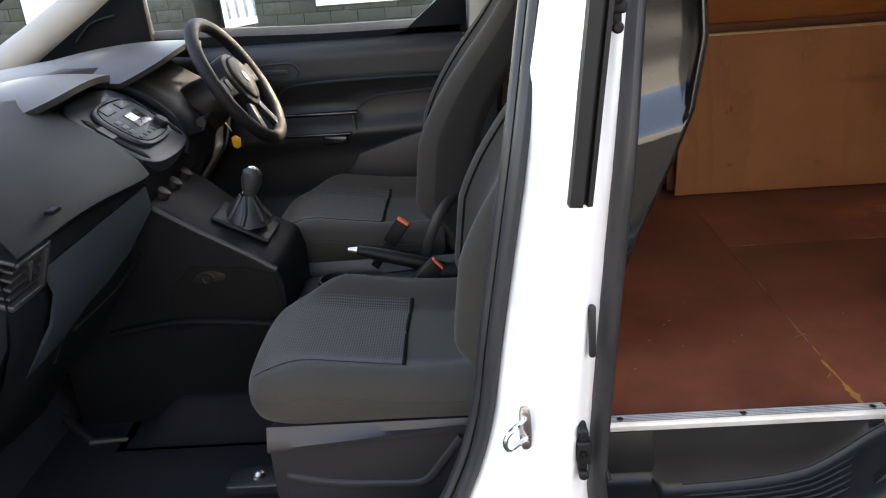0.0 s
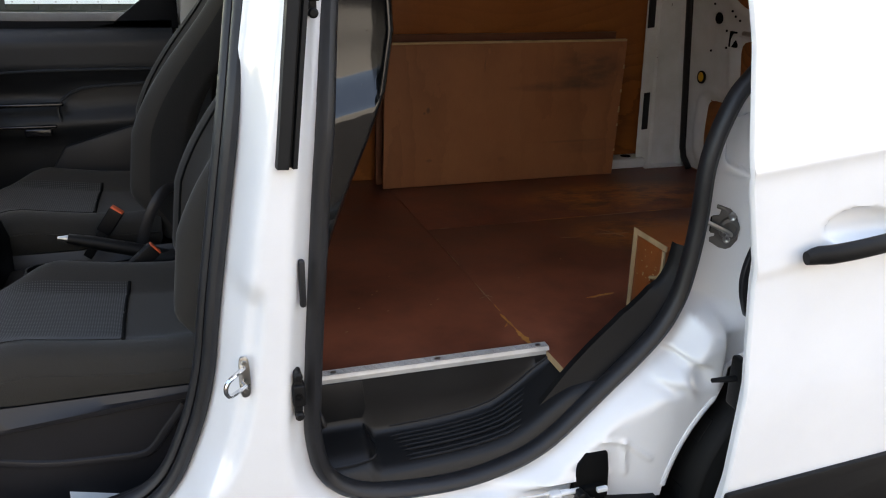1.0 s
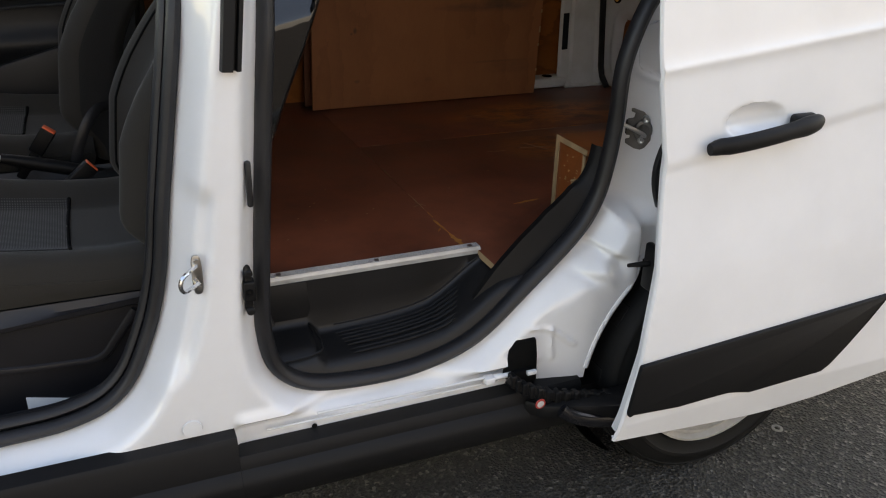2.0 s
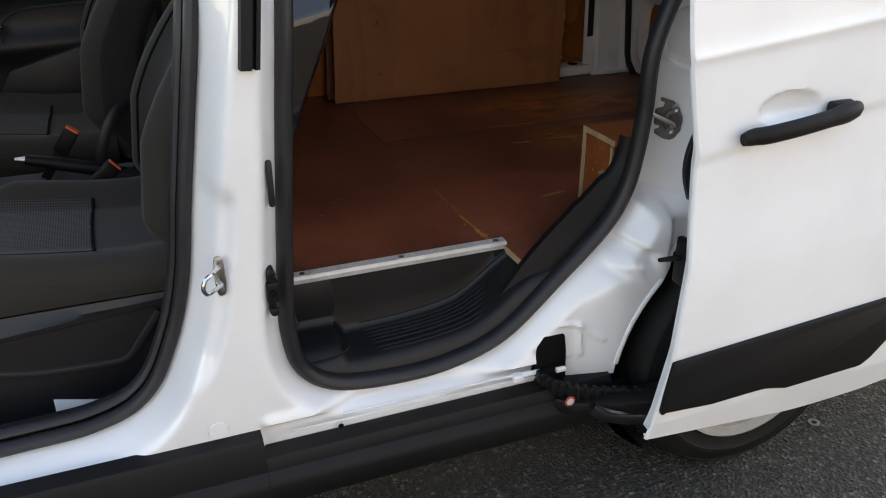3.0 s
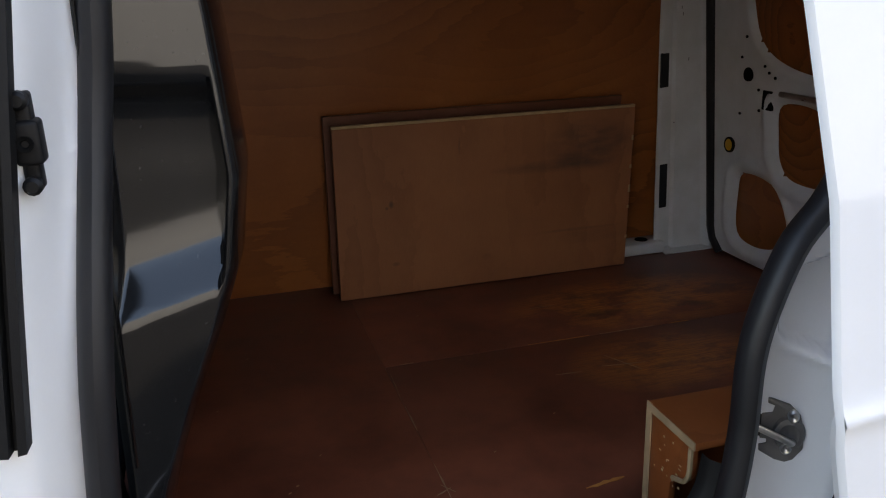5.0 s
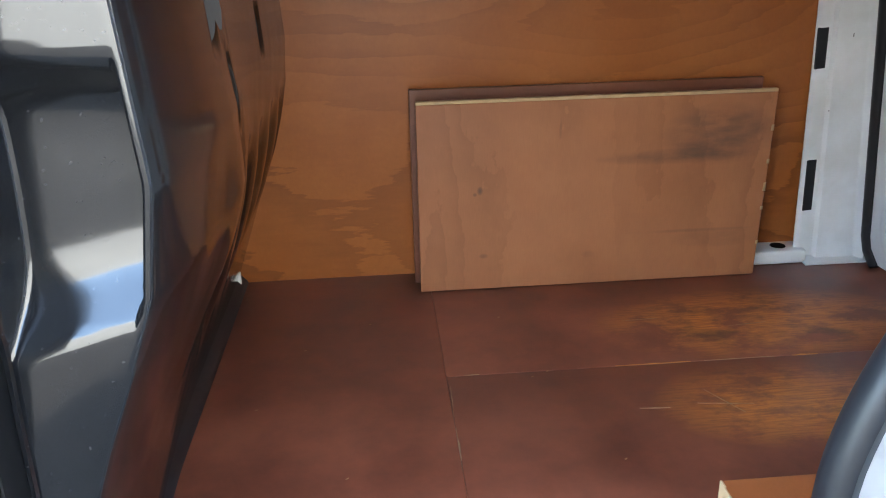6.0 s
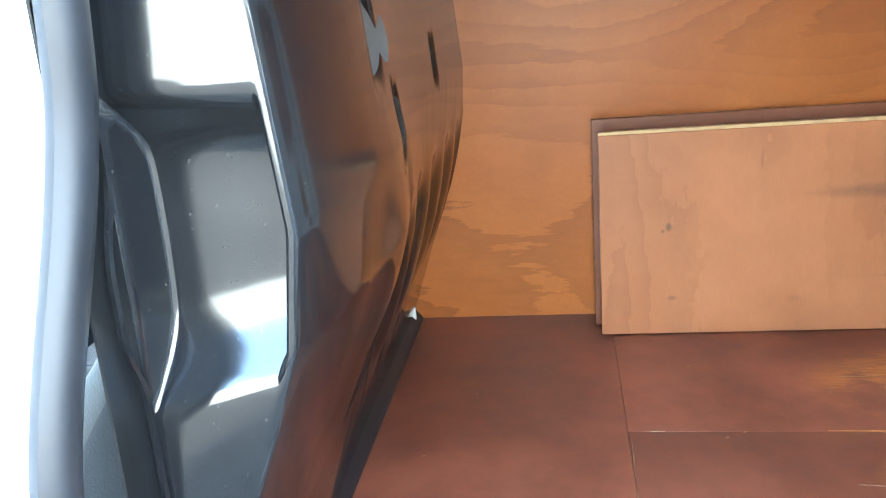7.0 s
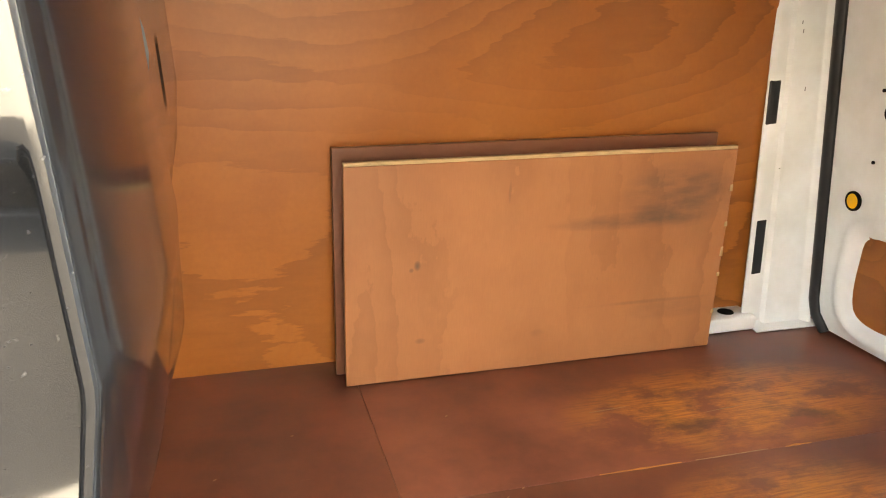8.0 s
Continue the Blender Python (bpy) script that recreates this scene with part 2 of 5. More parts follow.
def asphalt():
    m, n, l, p = nodes_of("asphalt")
    v = coords(n, l)
    vo = n.new("ShaderNodeTexVoronoi")
    vo.inputs["Scale"].default_value = 115
    l.new(v, vo.inputs["Vector"])
    stain = noise_tex(n, l, v, 1.2, 5)
    chip = ramp(n, l, vo.outputs["Color"], [(0.20, (0.008, 0.008, 0.008)), (0.72, (0.036, 0.034, 0.031)), (0.97, (0.20, 0.185, 0.165))])
    l.new(mix(n, l, maths(n, l, "MULTIPLY", stain, 0.4), chip, (0.028, 0.027, 0.025)), p.inputs["Base Color"])
    p.inputs["Roughness"].default_value = 0.85
    bump(n, l, p, vo.outputs["Distance"], 1.0, 0.010)
    return m


ASPHALT = asphalt()


def glass():
    m, n, l, p = nodes_of("window_glass")
    p.inputs["Transmission Weight"].default_value, p.inputs["Roughness"].default_value = 1.0, 0.0
    p.inputs["IOR"].default_value = 1.02
    p.inputs["Base Color"].default_value = (0.92, 0.95, 0.94, 1)
    return m


GLASS = glass()
MIRROR, _n, _l, _p = nodes_of("mirror_glass")
_p.inputs["Metallic"].default_value, _p.inputs["Roughness"].default_value = 1.0, 0.03
_p.inputs["Base Color"].default_value = (0.85, 0.87, 0.88, 1)


def brick_mat():
    m, n, l, p = nodes_of("grey_painted_brick")
    v = coords(n, l)
    o = n.new("ShaderNodeObjectInfo")
    a = noise_tex(n, l, v, 9, 5)
    col = mix(n, l, o.outputs["Random"], (0.032, 0.031, 0.028), (0.056, 0.054, 0.049))
    col = mix(n, l, ramp(n, l, a, [(0.4, (0, 0, 0)), (0.7, (1, 1, 1))]), col, (0.030, 0.032, 0.020))
    l.new(col, p.inputs["Base Color"])
    p.inputs["Roughness"].default_value = 0.9
    bump(n, l, p, noise_tex(n, l, v, 60, 4), 0.5, 0.006)
    return m


BRICK = brick_mat()
MORTAR = surface("mortar", (0.045, 0.045, 0.042), 0.95, var=0.3, big=6, fine=80, relief=0.4, dist=0.004)
FENCE = surface("grey_green_fence", (0.17, 0.20, 0.16), 0.8, var=0.35, big=5, fine=60, relief=0.2)


# ---- geometry helpers: every one gives (vertices, faces) ----
def box(x0, x1, y0, y1, z0, z1, b=0.0):
    """A block with edges chamfered by b."""
    if b <= 0:
        v = [(x, y, z) for x in (x0, x1) for y in (y0, y1) for z in (z0, z1)]
        return v, [(0, 1, 3, 2), (4, 6, 7, 5), (0, 4, 5, 1), (2, 3, 7, 6), (0, 2, 6, 4), (1, 5, 7, 3)]
    bm = bmesh.new()
    bmesh.ops.create_cube(bm, size=1)
    for w in bm.verts:
        w.co = Vector(((x0 + x1) / 2 + w.co.x * (x1 - x0), (y0 + y1) / 2 + w.co.y * (y1 - y0), (z0 + z1) / 2 + w.co.z * (z1 - z0)))
    b = min(b, 0.45 * min(abs(x1 - x0), abs(y1 - y0), abs(z1 - z0)))
    bmesh.ops.bevel(bm, geom=bm.edges[:], offset=b, segments=3, affect="EDGES", profile=0.5)
    return take(bm)


def take(bm):
    bm.verts.index_update()
    out = [tuple(v.co) for v in bm.verts], [tuple(v.index for v in f.verts) for f in bm.faces]
    bm.free()
    return out


def join(*geos):
    vs, fs = [], []
    for v, f in geos:
        k = len(vs)
        vs += list(v)
        fs += [tuple(i + k for i in q) for q in f]
    return vs, fs


def moved(geo, m):
    return [tuple(m @ Vector(v)) for v in geo[0]], geo[1]


def smooth_line(pts, per=6, closed=False):
    """A smooth line through a few points."""
    p = [np.array(q, float) for q in pts]
    k, out = len(p), []
    for i in range(k if closed else k - 1):
        a, b, c, d = (p[(i - 1) % k], p[i], p[(i + 1) % k], p[(i + 2) % k]) if closed else (p[max(i - 1, 0)], p[i], p[i + 1], p[min(i + 2, k - 1)])
        for j in range(per):
            t = j / per
            out.append(0.5 * (2 * b + (c - a) * t + (2 * a - 5 * b + 4 * c - d) * t * t + (3 * b - a - 3 * c + d) * t ** 3))
    if not closed:
        out.append(p[-1])
    return out


def tube(path, r, n=10, closed=False, flat=1.0, up=(0, 1, 0)):
    """A hose along a path; flat squeezes it along 'up'."""
    path = [Vector(p) for p in path]
    vs, fs, k = [], [], len(path)
    for i, p in enumerate(path):
        a = path[(i - 1) % k] if closed else path[max(i - 1, 0)]
        b = path[(i + 1) % k] if closed else path[min(i + 1, k - 1)]
        t = (b - a).normalized()
        s = t.cross(Vector(up))
        s = s.normalized() if s.length > 1e-4 else t.orthogonal().normalized()
        u = s.cross(t).normalized()
        rr = r[i] if isinstance(r, (list, tuple)) else r
        for j in range(n):
            q = 2 * math.pi * j / n
            vs.append(tuple(p + s * (rr * math.cos(q)) + u * (rr * flat * math.sin(q))))
    for i in range(k if closed else k - 1):
        for j in range(n):
            i2, j2 = (i + 1) % k, (j + 1) % n
            fs.append((i * n + j, i * n + j2, i2 * n + j2, i2 * n + j))
    if not closed:
        fs += [tuple(range(n))[::-1], tuple((k - 1) * n + j for j in range(n))]
    return vs, fs


def rod(a, b, r, n=16, r2=None):
    return tube([a, b], [r, r if r2 is None else r2], n)


def lathe(profile, centre, axis="y", n=32):
    """Turns (radius, height) pairs round an axis."""
    vs, fs = [], []
    for rr, h in profile:
        for j in range(n):
            q = 2 * math.pi * j / n
            a, b = rr * math.cos(q), rr * math.sin(q)
            o = {"y": (a, h, b), "x": (h, a, b), "z": (a, b, h)}[axis]
            vs.append(tuple(np.array(centre) + o))
    for i in range(len(profile) - 1):
        for j in range(n):
            j2 = (j + 1) % n
            fs.append((i * n + j, (i + 1) * n + j, (i + 1) * n + j2, i * n + j2))
    return vs, fs


def patch(f, us, vs_):
    """A sheet of points f(u, v)."""
    v = [tuple(f(a, b)) for a in us for b in vs_]
    w = len(vs_)
    return v, [(i * w + j, i * w + j + 1, (i + 1) * w + j + 1, (i + 1) * w + j) for i in range(len(us) - 1) for j in range(w - 1)]


def prism(poly, a, b, axis="y", bev=0.0):
    """A flat outline given thickness from a to b along an axis (poly in the other two, in order x y z)."""
    def at(p, h):
        return {"y": (p[0], h, p[1]), "x": (h, p[0], p[1]), "z": (p[0], p[1], h)}[axis]
    bm = bmesh.new()
    lo = [bm.verts.new(at(p, a)) for p in poly]
    hi = [bm.verts.new(at(p, b)) for p in poly]
    bm.faces.new(lo)
    bm.faces.new(hi[::-1])
    k = len(poly)
    for i in range(k):
        bm.faces.new((lo[i], hi[i], hi[(i + 1) % k], lo[(i + 1) % k]))
    bmesh.ops.recalc_face_normals(bm, faces=bm.faces[:])
    if bev:
        bmesh.ops.bevel(bm, geom=[e for e in bm.edges if e.calc_face_angle(0) > 0.6], offset=bev, segments=2, affect="EDGES", profile=0.5)
    return take(bm)


def shell(name, geo, material, sharp=38, thick=0.0):
    me = bpy.data.meshes.new(name)
    me.from_pydata([tuple(map(float, v)) for v in geo[0]], [], geo[1])
    bm = bmesh.new()
    bm.from_mesh(me)
    bmesh.ops.recalc_face_normals(bm, faces=bm.faces[:])
    if thick:
        bmesh.ops.solidify(bm, geom=bm.faces[:], thickness=thick)
    bm.to_mesh(me)
    bm.free()
    me.materials.append(material)
    me.shade_smooth()
    me.set_sharp_from_angle(angle=radians(sharp))
    me.validate()
    return me


def thing(name, base, label, category, group="", kind=""):
    """An Empty at the base of a thing, to carry its parts."""
    e = new(name)
    e.location = base
    return tagged(e, label, category, group, kind)


def part(name, geo, material, parent, label="", sharp=38, thick=0.0, kind=""):
    ob = new(name, shell(name, geo, material, sharp, thick))
    ob.parent = parent
    if parent.type == "EMPTY":
        ob.matrix_parent_inverse = Matrix.Translation(-Vector(parent.location))
    return tagged(ob, label, kind=kind)


def solid(name, geo, material, label, category, group="", kind="", sharp=38, thick=0.0):
    return tagged(new(name, shell(name, geo, material, sharp, thick)), label, category, group, kind)


def sstep(a, b, x):
    t = np.clip((np.asarray(x, float) - a) / (b - a), 0, 1)
    return t * t * (3 - 2 * t)


def signed(poly, X, Z):
    """Distance to a closed outline: negative inside."""
    P = np.array(poly)
    Q = np.roll(P, -1, 0)
    best = np.full(X.shape, 1e9)
    inside = np.zeros(X.shape, bool)
    for (ax, az), (bx, bz) in zip(P, Q):
        ex, ez = bx - ax, bz - az
        t = np.clip(((X - ax) * ex + (Z - az) * ez) / (ex * ex + ez * ez + 1e-12), 0, 1)
        best = np.minimum(best, np.hypot(X - ax - t * ex, Z - az - t * ez))
        inside ^= ((az > Z) != (bz > Z)) & (X < ex * (Z - az) / (ez if abs(ez) > 1e-9 else 1e-9) + ax)
    return np.where(inside, -best, best)


def pierced(xs, zs, cuts, y_of):
    """A panel over a grid of x and z, with outlines cut out along their true edge; y_of(X, Z, distances) shapes it."""
    X, Z = np.meshgrid(xs, zs, indexing="ij")
    h = max(xs[1] - xs[0], zs[1] - zs[0])
    for _ in range(2):
        for poly in cuts:
            d = signed(poly, X, Z)
            e = 1e-3
            gx, gz = (signed(poly, X + e, Z) - d) / e, (signed(poly, X, Z + e) - d) / e
            near = np.abs(d) < 0.62 * h
            X, Z = np.where(near, X - gx * d, X), np.where(near, Z - gz * d, Z)
    ds = [signed(poly, X, Z) for poly in cuts]
    keep = np.ones(X.shape, bool)
    for d in ds:
        keep &= d > -1e-3
    Y = y_of(X, Z, ds)
    idx = np.full(X.shape, -1)
    ok = keep[:-1, :-1] & keep[1:, :-1] & keep[:-1, 1:] & keep[1:, 1:]
    used = np.zeros(X.shape, bool)
    for a, b in ((0, 0), (1, 0), (0, 1), (1, 1)):
        used[a:X.shape[0] - 1 + a, b:X.shape[1] - 1 + b] |= ok
    idx[used] = np.arange(used.sum())
    verts = list(zip(X[used], Y[used], Z[used]))
    faces = [(idx[i, j], idx[i + 1, j], idx[i + 1, j + 1], idx[i, j + 1]) for i, j in zip(*np.nonzero(ok))]
    return verts, [tuple(int(q) for q in f) for f in faces]


# ---- ground and far wall ----
ground = solid("ground", patch(lambda u, v: (u, v, 0.0), (-400, -60, -12, -6, -3, 0, 3, 6, 12, 60, 400), (-400, -60, -12, -6, -3, 0, 3, 6, 12, 60, 400)), ASPHALT,
               "dark grey worn asphalt driveway under the van", "ground", kind="structure")

# Unseen wall, added to close the drive and give pale reflections and bounce.
reflector = solid("reflector_wall", box(-16, 22, -9.4, -9.0, 0, 5.2, 0.02), surface("pale_render", (0.49, 0.49, 0.48), 0.9, var=0.15, big=0.6, fine=20, relief=0.3, dist=0.01), "unseen plain pale wall added across the drive for reflections", "wall", kind="structure")

# ---- the van's near side ----
FRONT = smooth_line([(0.166, 1.46), (0.146, 1.347), (0.110, 1.141), (0.062, 0.854), (0.038, 0.70), (0.002, 0.58), (-0.054, 0.475), (-0.145, 0.425), (-0.32, 0.412), (-0.9, 0.40),
                     (-1.08, 0.50), (-1.14, 0.9), (-1.05, 1.12), (-0.45, 1.58), (-0.2, 1.68), (0.10, 1.69), (0.175, 1.60)], 6, True)
SLIDE = smooth_line([(0.278, 1.43), (0.266, 1.345), (0.246, 1.173), (0.228, 0.984), (0.205, 0.67), (0.204, 0.56), (0.228, 0.475), (0.30, 0.420), (0.43, 0.402), (0.56, 0.410),
                     (0.687, 0.455), (0.812, 0.563), (0.925, 0.672), (0.972, 0.75), (0.992, 0.83), (1.003, 0.93), (1.008, 1.05), (1.045, 1.155), (1.10, 1.22), (1.15, 1.32), (1.16, 1.5), (1.10, 1.66),
                     (1.0, 1.70), (0.4, 1.70), (0.315, 1.66), (0.292, 1.55)], 6, True)
WHEEL_X, WHEEL_R = 1.305, 0.31
ARCH = [(1.300 + 0.365 * math.cos(a), 0.31 + 0.37 * math.sin(a)) for a in np.linspace(-0.75, math.pi + 0.75, 48)]


def side_y(X, Z, ds):
    f, s, w = ds
    y = 0.10 + 0.16 * np.clip(Z - 1.05, 0, 9) ** 2 + 0.10 * np.clip(0.62 - Z, 0, 9) ** 2
    # front door jamb: narrow roll above, a wide sunk plate round the striker lower down
    low = (1 - sstep(0.875, 0.93, Z + 0.5 * (X - 0.08))) * sstep(0.50, 0.58, Z)
    y = y + 0.110 * (1 - sstep(0.0, 0.060, f)) ** 1.2 + 0.020 * low * (1 - sstep(0.060, 0.078, f)) * sstep(0.015, 0.04, f)
    # sliding door jamb: shallow at the pillar; at the rear post a deep flat rebate above a sloping shelf
    rear = sstep(0.80, 0.95, X)
    shallow = (0.050 + 0.045 * sstep(1.1, 1.42, Z) * (1 - rear) + 0.018 * rear) * (1 - sstep(0.0, 0.045 + 0.020 * rear, s))
    deep = rear * (0.122 - 0.078 * np.clip((s - 0.015) / 0.125, 0, 1)) * sstep(0.700, 0.762, Z - 0.22 * np.clip(1.0 - X, -0.06, 0.2)) * (1 - sstep(0.150, 0.190, s)) * sstep(0.0, 0.024, s)
    y = y + np.maximum(shallow, deep) - rear * 0.022 * (1 - sstep(0.66, 0.74, Z)) * sstep(0.03, 0.07, s)
    # pressed crease under the shelf, with two shallow dents below it
    zc = 0.690 - 0.45 * (X - 0.885)
    on = sstep(0.865, 0.89, X) * (1 - sstep(1.0, 1.03, X)) * sstep(0.012, 0.03, s)
    y = y + 0.015 * on * (1 - sstep(zc - 0.007, zc + 0.002, Z)) * sstep(zc - 0.060, zc - 0.015, Z)
    for cx, cz, a, b, d in ((0.872, 0.622, 0.016, 0.009, 0.014), (0.925, 0.590, 0.022, 0.012, 0.016), (0.850, 0.560, 0.010, 0.022, -0.010), (0.965, 0.60, 0.010, 0.03, -0.008)):
        y = y + d * on * np.exp(-((X - cx + 0.6 * (Z - cz)) / a) ** 2 - ((Z - cz) / b) ** 2)
    # the outer edge of the shelf turns back towards the wheel arch
    y = y + 0.040 * sstep(1.040, 1.075, X) * (1 - sstep(0.66, 0.76, Z)) * (1 - sstep(1.10, 1.2, X))
    # rounded bead pressed round the slide bracket
    for ax, az, bx, bz in ((0.792, 0.486, 0.842, 0.478), (0.842, 0.478, 0.900, 0.432), (0.842, 0.470, 0.850, 0.400)):
        t = np.clip(((X - ax) * (bx - ax) + (Z - az) * (bz - az)) / ((bx - ax) ** 2 + (bz - az) ** 2), 0, 1)
        y = y - 0.006 * np.exp(-(np.hypot(X - ax - t * (bx - ax), Z - az - t * (bz - az)) / 0.005) ** 2)
    # sunk bowl in the rear post, opening wider towards the back
    half = 0.036 + 0.42 * np.clip(X - 1.078, -0.02, 0.2)
    q = np.hypot(np.maximum(1.078 - X, 0), np.maximum(np.abs(Z - 1.068) - half, 0))
    y = y + 0.050 * (1 - sstep(0.0, 0.012, q)) * sstep(0.006, 0.03, s) - 0.007 * np.exp(-((q - 0.020) / 0.005) ** 2)
    # lower rail groove along the sill
    groove = sstep(0.135, 0.15, X) * (1 - sstep(0.78, 0.84, X))
    y = y + 0.010 * groove * (1 - sstep(0.386, 0.394, Z)) - 0.010 * groove * sstep(0.394, 0.402, Z) * (1 - sstep(0.402, 0.43, Z))
    # quarter panel behind the door
    y = y - 0.05 * sstep(1.2, 1.3, X)
    return y


van = thing("van", (0.6, 0.9, 0.0), "white panel van with its front and sliding side doors open", "van")
body_side = part("body_side", pierced(np.arange(-1.30, 2.43, 0.0062), np.arange(0.335, 1.80, 0.0062), [FRONT, SLIDE, ARCH], side_y), PAINT, van, "white painted steel side with two door openings", sharp=60)


def flange(outline, y0, y1, inset):
    o = [(p[0], p[1]) for p in outline]
    c = np.mean(o, 0)
    k = len(o)
    lift = [(0.085 if x < 0.6 else 0.02) * float(sstep(1.1, 1.42, z)) for x, z in o]
    vs = [(x, y0 + q, z) for (x, z), q in zip(o, lift)] + [(x + (c[0] - x) * inset, y1 + q, z + (c[1] - z) * inset) for (x, z), q in zip(o, lift)]
    return vs, [(i, (i + 1) % k, k + (i + 1) % k, k + i) for i in range(k)]


part("door_jamb", flange(FRONT, 0.205, 0.28, 0.0), RUBBER, van)
part("door_jamb", flange(SLIDE, 0.158, 0.182, 0.0), RUBBER, van)


def jamb_trim(i, k):
    """A black cover strip inside the lower rear run of the seal, broadest along its slope."""
    n = len(SLIDE)
    p, q = np.array(SLIDE[i % n]), np.array(SLIDE[(i + 1) % n])
    t = (q - p) / np.linalg.norm(q - p)
    w = float(np.interp(p[0], [0.43, 0.60, 0.70, 0.80, 0.86, 0.925, 0.955, 0.974, 0.982, 0.99], [0.016, 0.020, 0.050, 0.070, 0.075, 0.072, 0.062, 0.048, 0.030, 0.020])) if p[1] < 1.0 else 0.020
    d, y = ((0.0, 0.165), (0.3, 0.178), (0.8, 0.190), (1.0, 0.196), (1.0, 0.212))[k]
    r = p + np.array((-t[1], t[0])) * w * d
    return r[0], y, r[1]


part("jamb_trim", patch(jamb_trim, range(6 * 7, 6 * 14 + 3), range(5)), PLASTIC, van, "black plastic cover inside the door seal", sharp=50)


def seal(outline, y, r, inward, flat):
    P = np.array([(p[0], p[1]) for p in outline])
    T = np.roll(P, -1, 0) - np.roll(P, 1, 0)
    N = np.stack([-T[:, 1], T[:, 0]], 1) / np.linalg.norm(T, axis=1)[:, None]
    area = np.sum(P[:, 0] * np.roll(P[:, 1], -1) - np.roll(P[:, 0], -1) * P[:, 1])
    N = N if area > 0 else -N
    Q = P + N * inward
    return tube([(x, y + 0.075 * float(sstep(1.1, 1.42, z)) * (1 if x < 0.6 else 0.25), z) for x, z in Q], r, 12, True, flat)


part("door_seal", join(seal(FRONT, 0.196, 0.013, 0.0, 1.3), seal(FRONT, 0.226, 0.011, 0.014, 1.5)), RUBBER, van, "ribbed black rubber door seal")
part("door_seal", join(seal(SLIDE, 0.150, 0.0165, 0.013, 1.3)), RUBBER, van, "thick black rubber seal round the sliding door opening")

ARCH_Y = side_y(np.array([p[0] for p in ARCH]), np.array([p[1] for p in ARCH]), [np.full(len(ARCH), 9.0), signed(SLIDE, np.array([p[0] for p in ARCH]), np.array([p[1] for p in ARCH])), np.zeros(len(ARCH))])
part("arch_lip", tube([(p[0], float(y) + 0.004, p[1]) for p, y in zip(ARCH, ARCH_Y) if p[1] > 0.335], 0.008, 8), PAINT, van, "rolled white wheel arch lip")


# sill cladding
def sill(x0, x1, top):
    prof = [(0.115, top), (0.075, top - 0.002), (0.068, top - 0.012), (0.066, 0.315), (0.050, 0.300), (0.046, 0.285), (0.060, 0.235), (0.10, 0.205), (0.20, 0.20)]
    return patch(lambda x, k: (x, prof[k][0], prof[k][1]), (x0, x1), range(len(prof)))


part("sill_cladding", sill(-1.15, 0.136, 0.392), CLADDING, van, "black plastic sill cover", thick=0.004)
part("sill_cladding", sill(0.1365, 0.92, 0.344), CLADDING, van, "black plastic sill cover", thick=0.004)
# roof, floor pan, far side, front: plain shells that close the body
roof = part("roof", patch(lambda u, v: (u, v, 1.80 - 0.25 * abs((v - 0.95) / 0.85) ** 6 * 0.3), np.linspace(-0.45, 2.42, 6), np.linspace(0.17, 1.75, 15)), PAINT, van, thick=0.02)
part("rear_end", box(2.40, 2.44, 0.06, 1.80, 0.25, 1.79), PAINT, van)
part("front_end", patch(lambda y, k: ((-1.42, -1.46, -1.46)[k], y, (0.26, 0.7, 1.08)[k]), (0.04, 1.82), range(3)), PAINT, van)
part("under_floor", box(-1.2, 2.40, 0.10, 1.80, 0.26, 0.30), CLADDING, van)
part("wheel_arch_liner", lathe([(0.362, 0.175), (0.362, 0.42), (0.02, 0.42)], (1.300, 0, 0.31), "y", 40), DARK, van)

# rear wheel
WC = (WHEEL_X, 0, 0.318)
wheel = part("wheel", lathe([(0.215, 0.24), (0.29, 0.24), (0.314, 0.225), (0.319, 0.20), (0.319, 0.08), (0.316, 0.058), (0.306, 0.045), (0.303, 0.043), (0.301, 0.046), (0.288, 0.038), (0.272, 0.034), (0.270, 0.031), (0.262, 0.031), (0.259, 0.034), (0.235, 0.038), (0.224, 0.050), (0.22, 0.075)], WC, "y", 72), TYRE, van, "black tyre on a silver steel rim")
rim = part("rim", lathe([(0.228, 0.046), (0.225, 0.034), (0.219, 0.033), (0.216, 0.044), (0.213, 0.050), (0.208, 0.050), (0.206, 0.044), (0.201, 0.044), (0.198, 0.060), (0.190, 0.066), (0.188, 0.085), (0.182, 0.088), (0.15, 0.095), (0.11, 0.085), (0.07, 0.078), (0.05, 0.068), (0.0, 0.066)], WC, "y", 56), RIM, wheel, "silver steel rim")
for k in range(12):
    a = 2 * math.pi * k / 12
    part("tread_block", moved(box(-0.028, 0.028, 0.085, 0.195, 0.3165, 0.3205, 0.0015), Matrix.Translation(WC) @ Matrix.Rotation(a, 4, "Y")), TYRE, wheel)
rail = part("slide_rail", join(tube([(0.30, 0.086, 0.398), (0.50, 0.088, 0.394), (0.72, 0.090, 0.390)], 0.0032, 8), tube([(0.20, 0.102, 0.372), (0.72, 0.102, 0.366)], 0.0022, 8)), JAMB_DIRTY, van, "thin pale slide rail")
part("drain_hole", lathe([(0.006, 0.0), (0.005, -0.002), (0.0, -0.002)], (0.298, 0.108, 0.352), "y", 10), DARK, van)

# ---- cargo room ----
def wall_y(z):
    return 1.755 - 0.15 * max(z - 0.6, 0) + 0.03 * max(z - 1.1, 0)


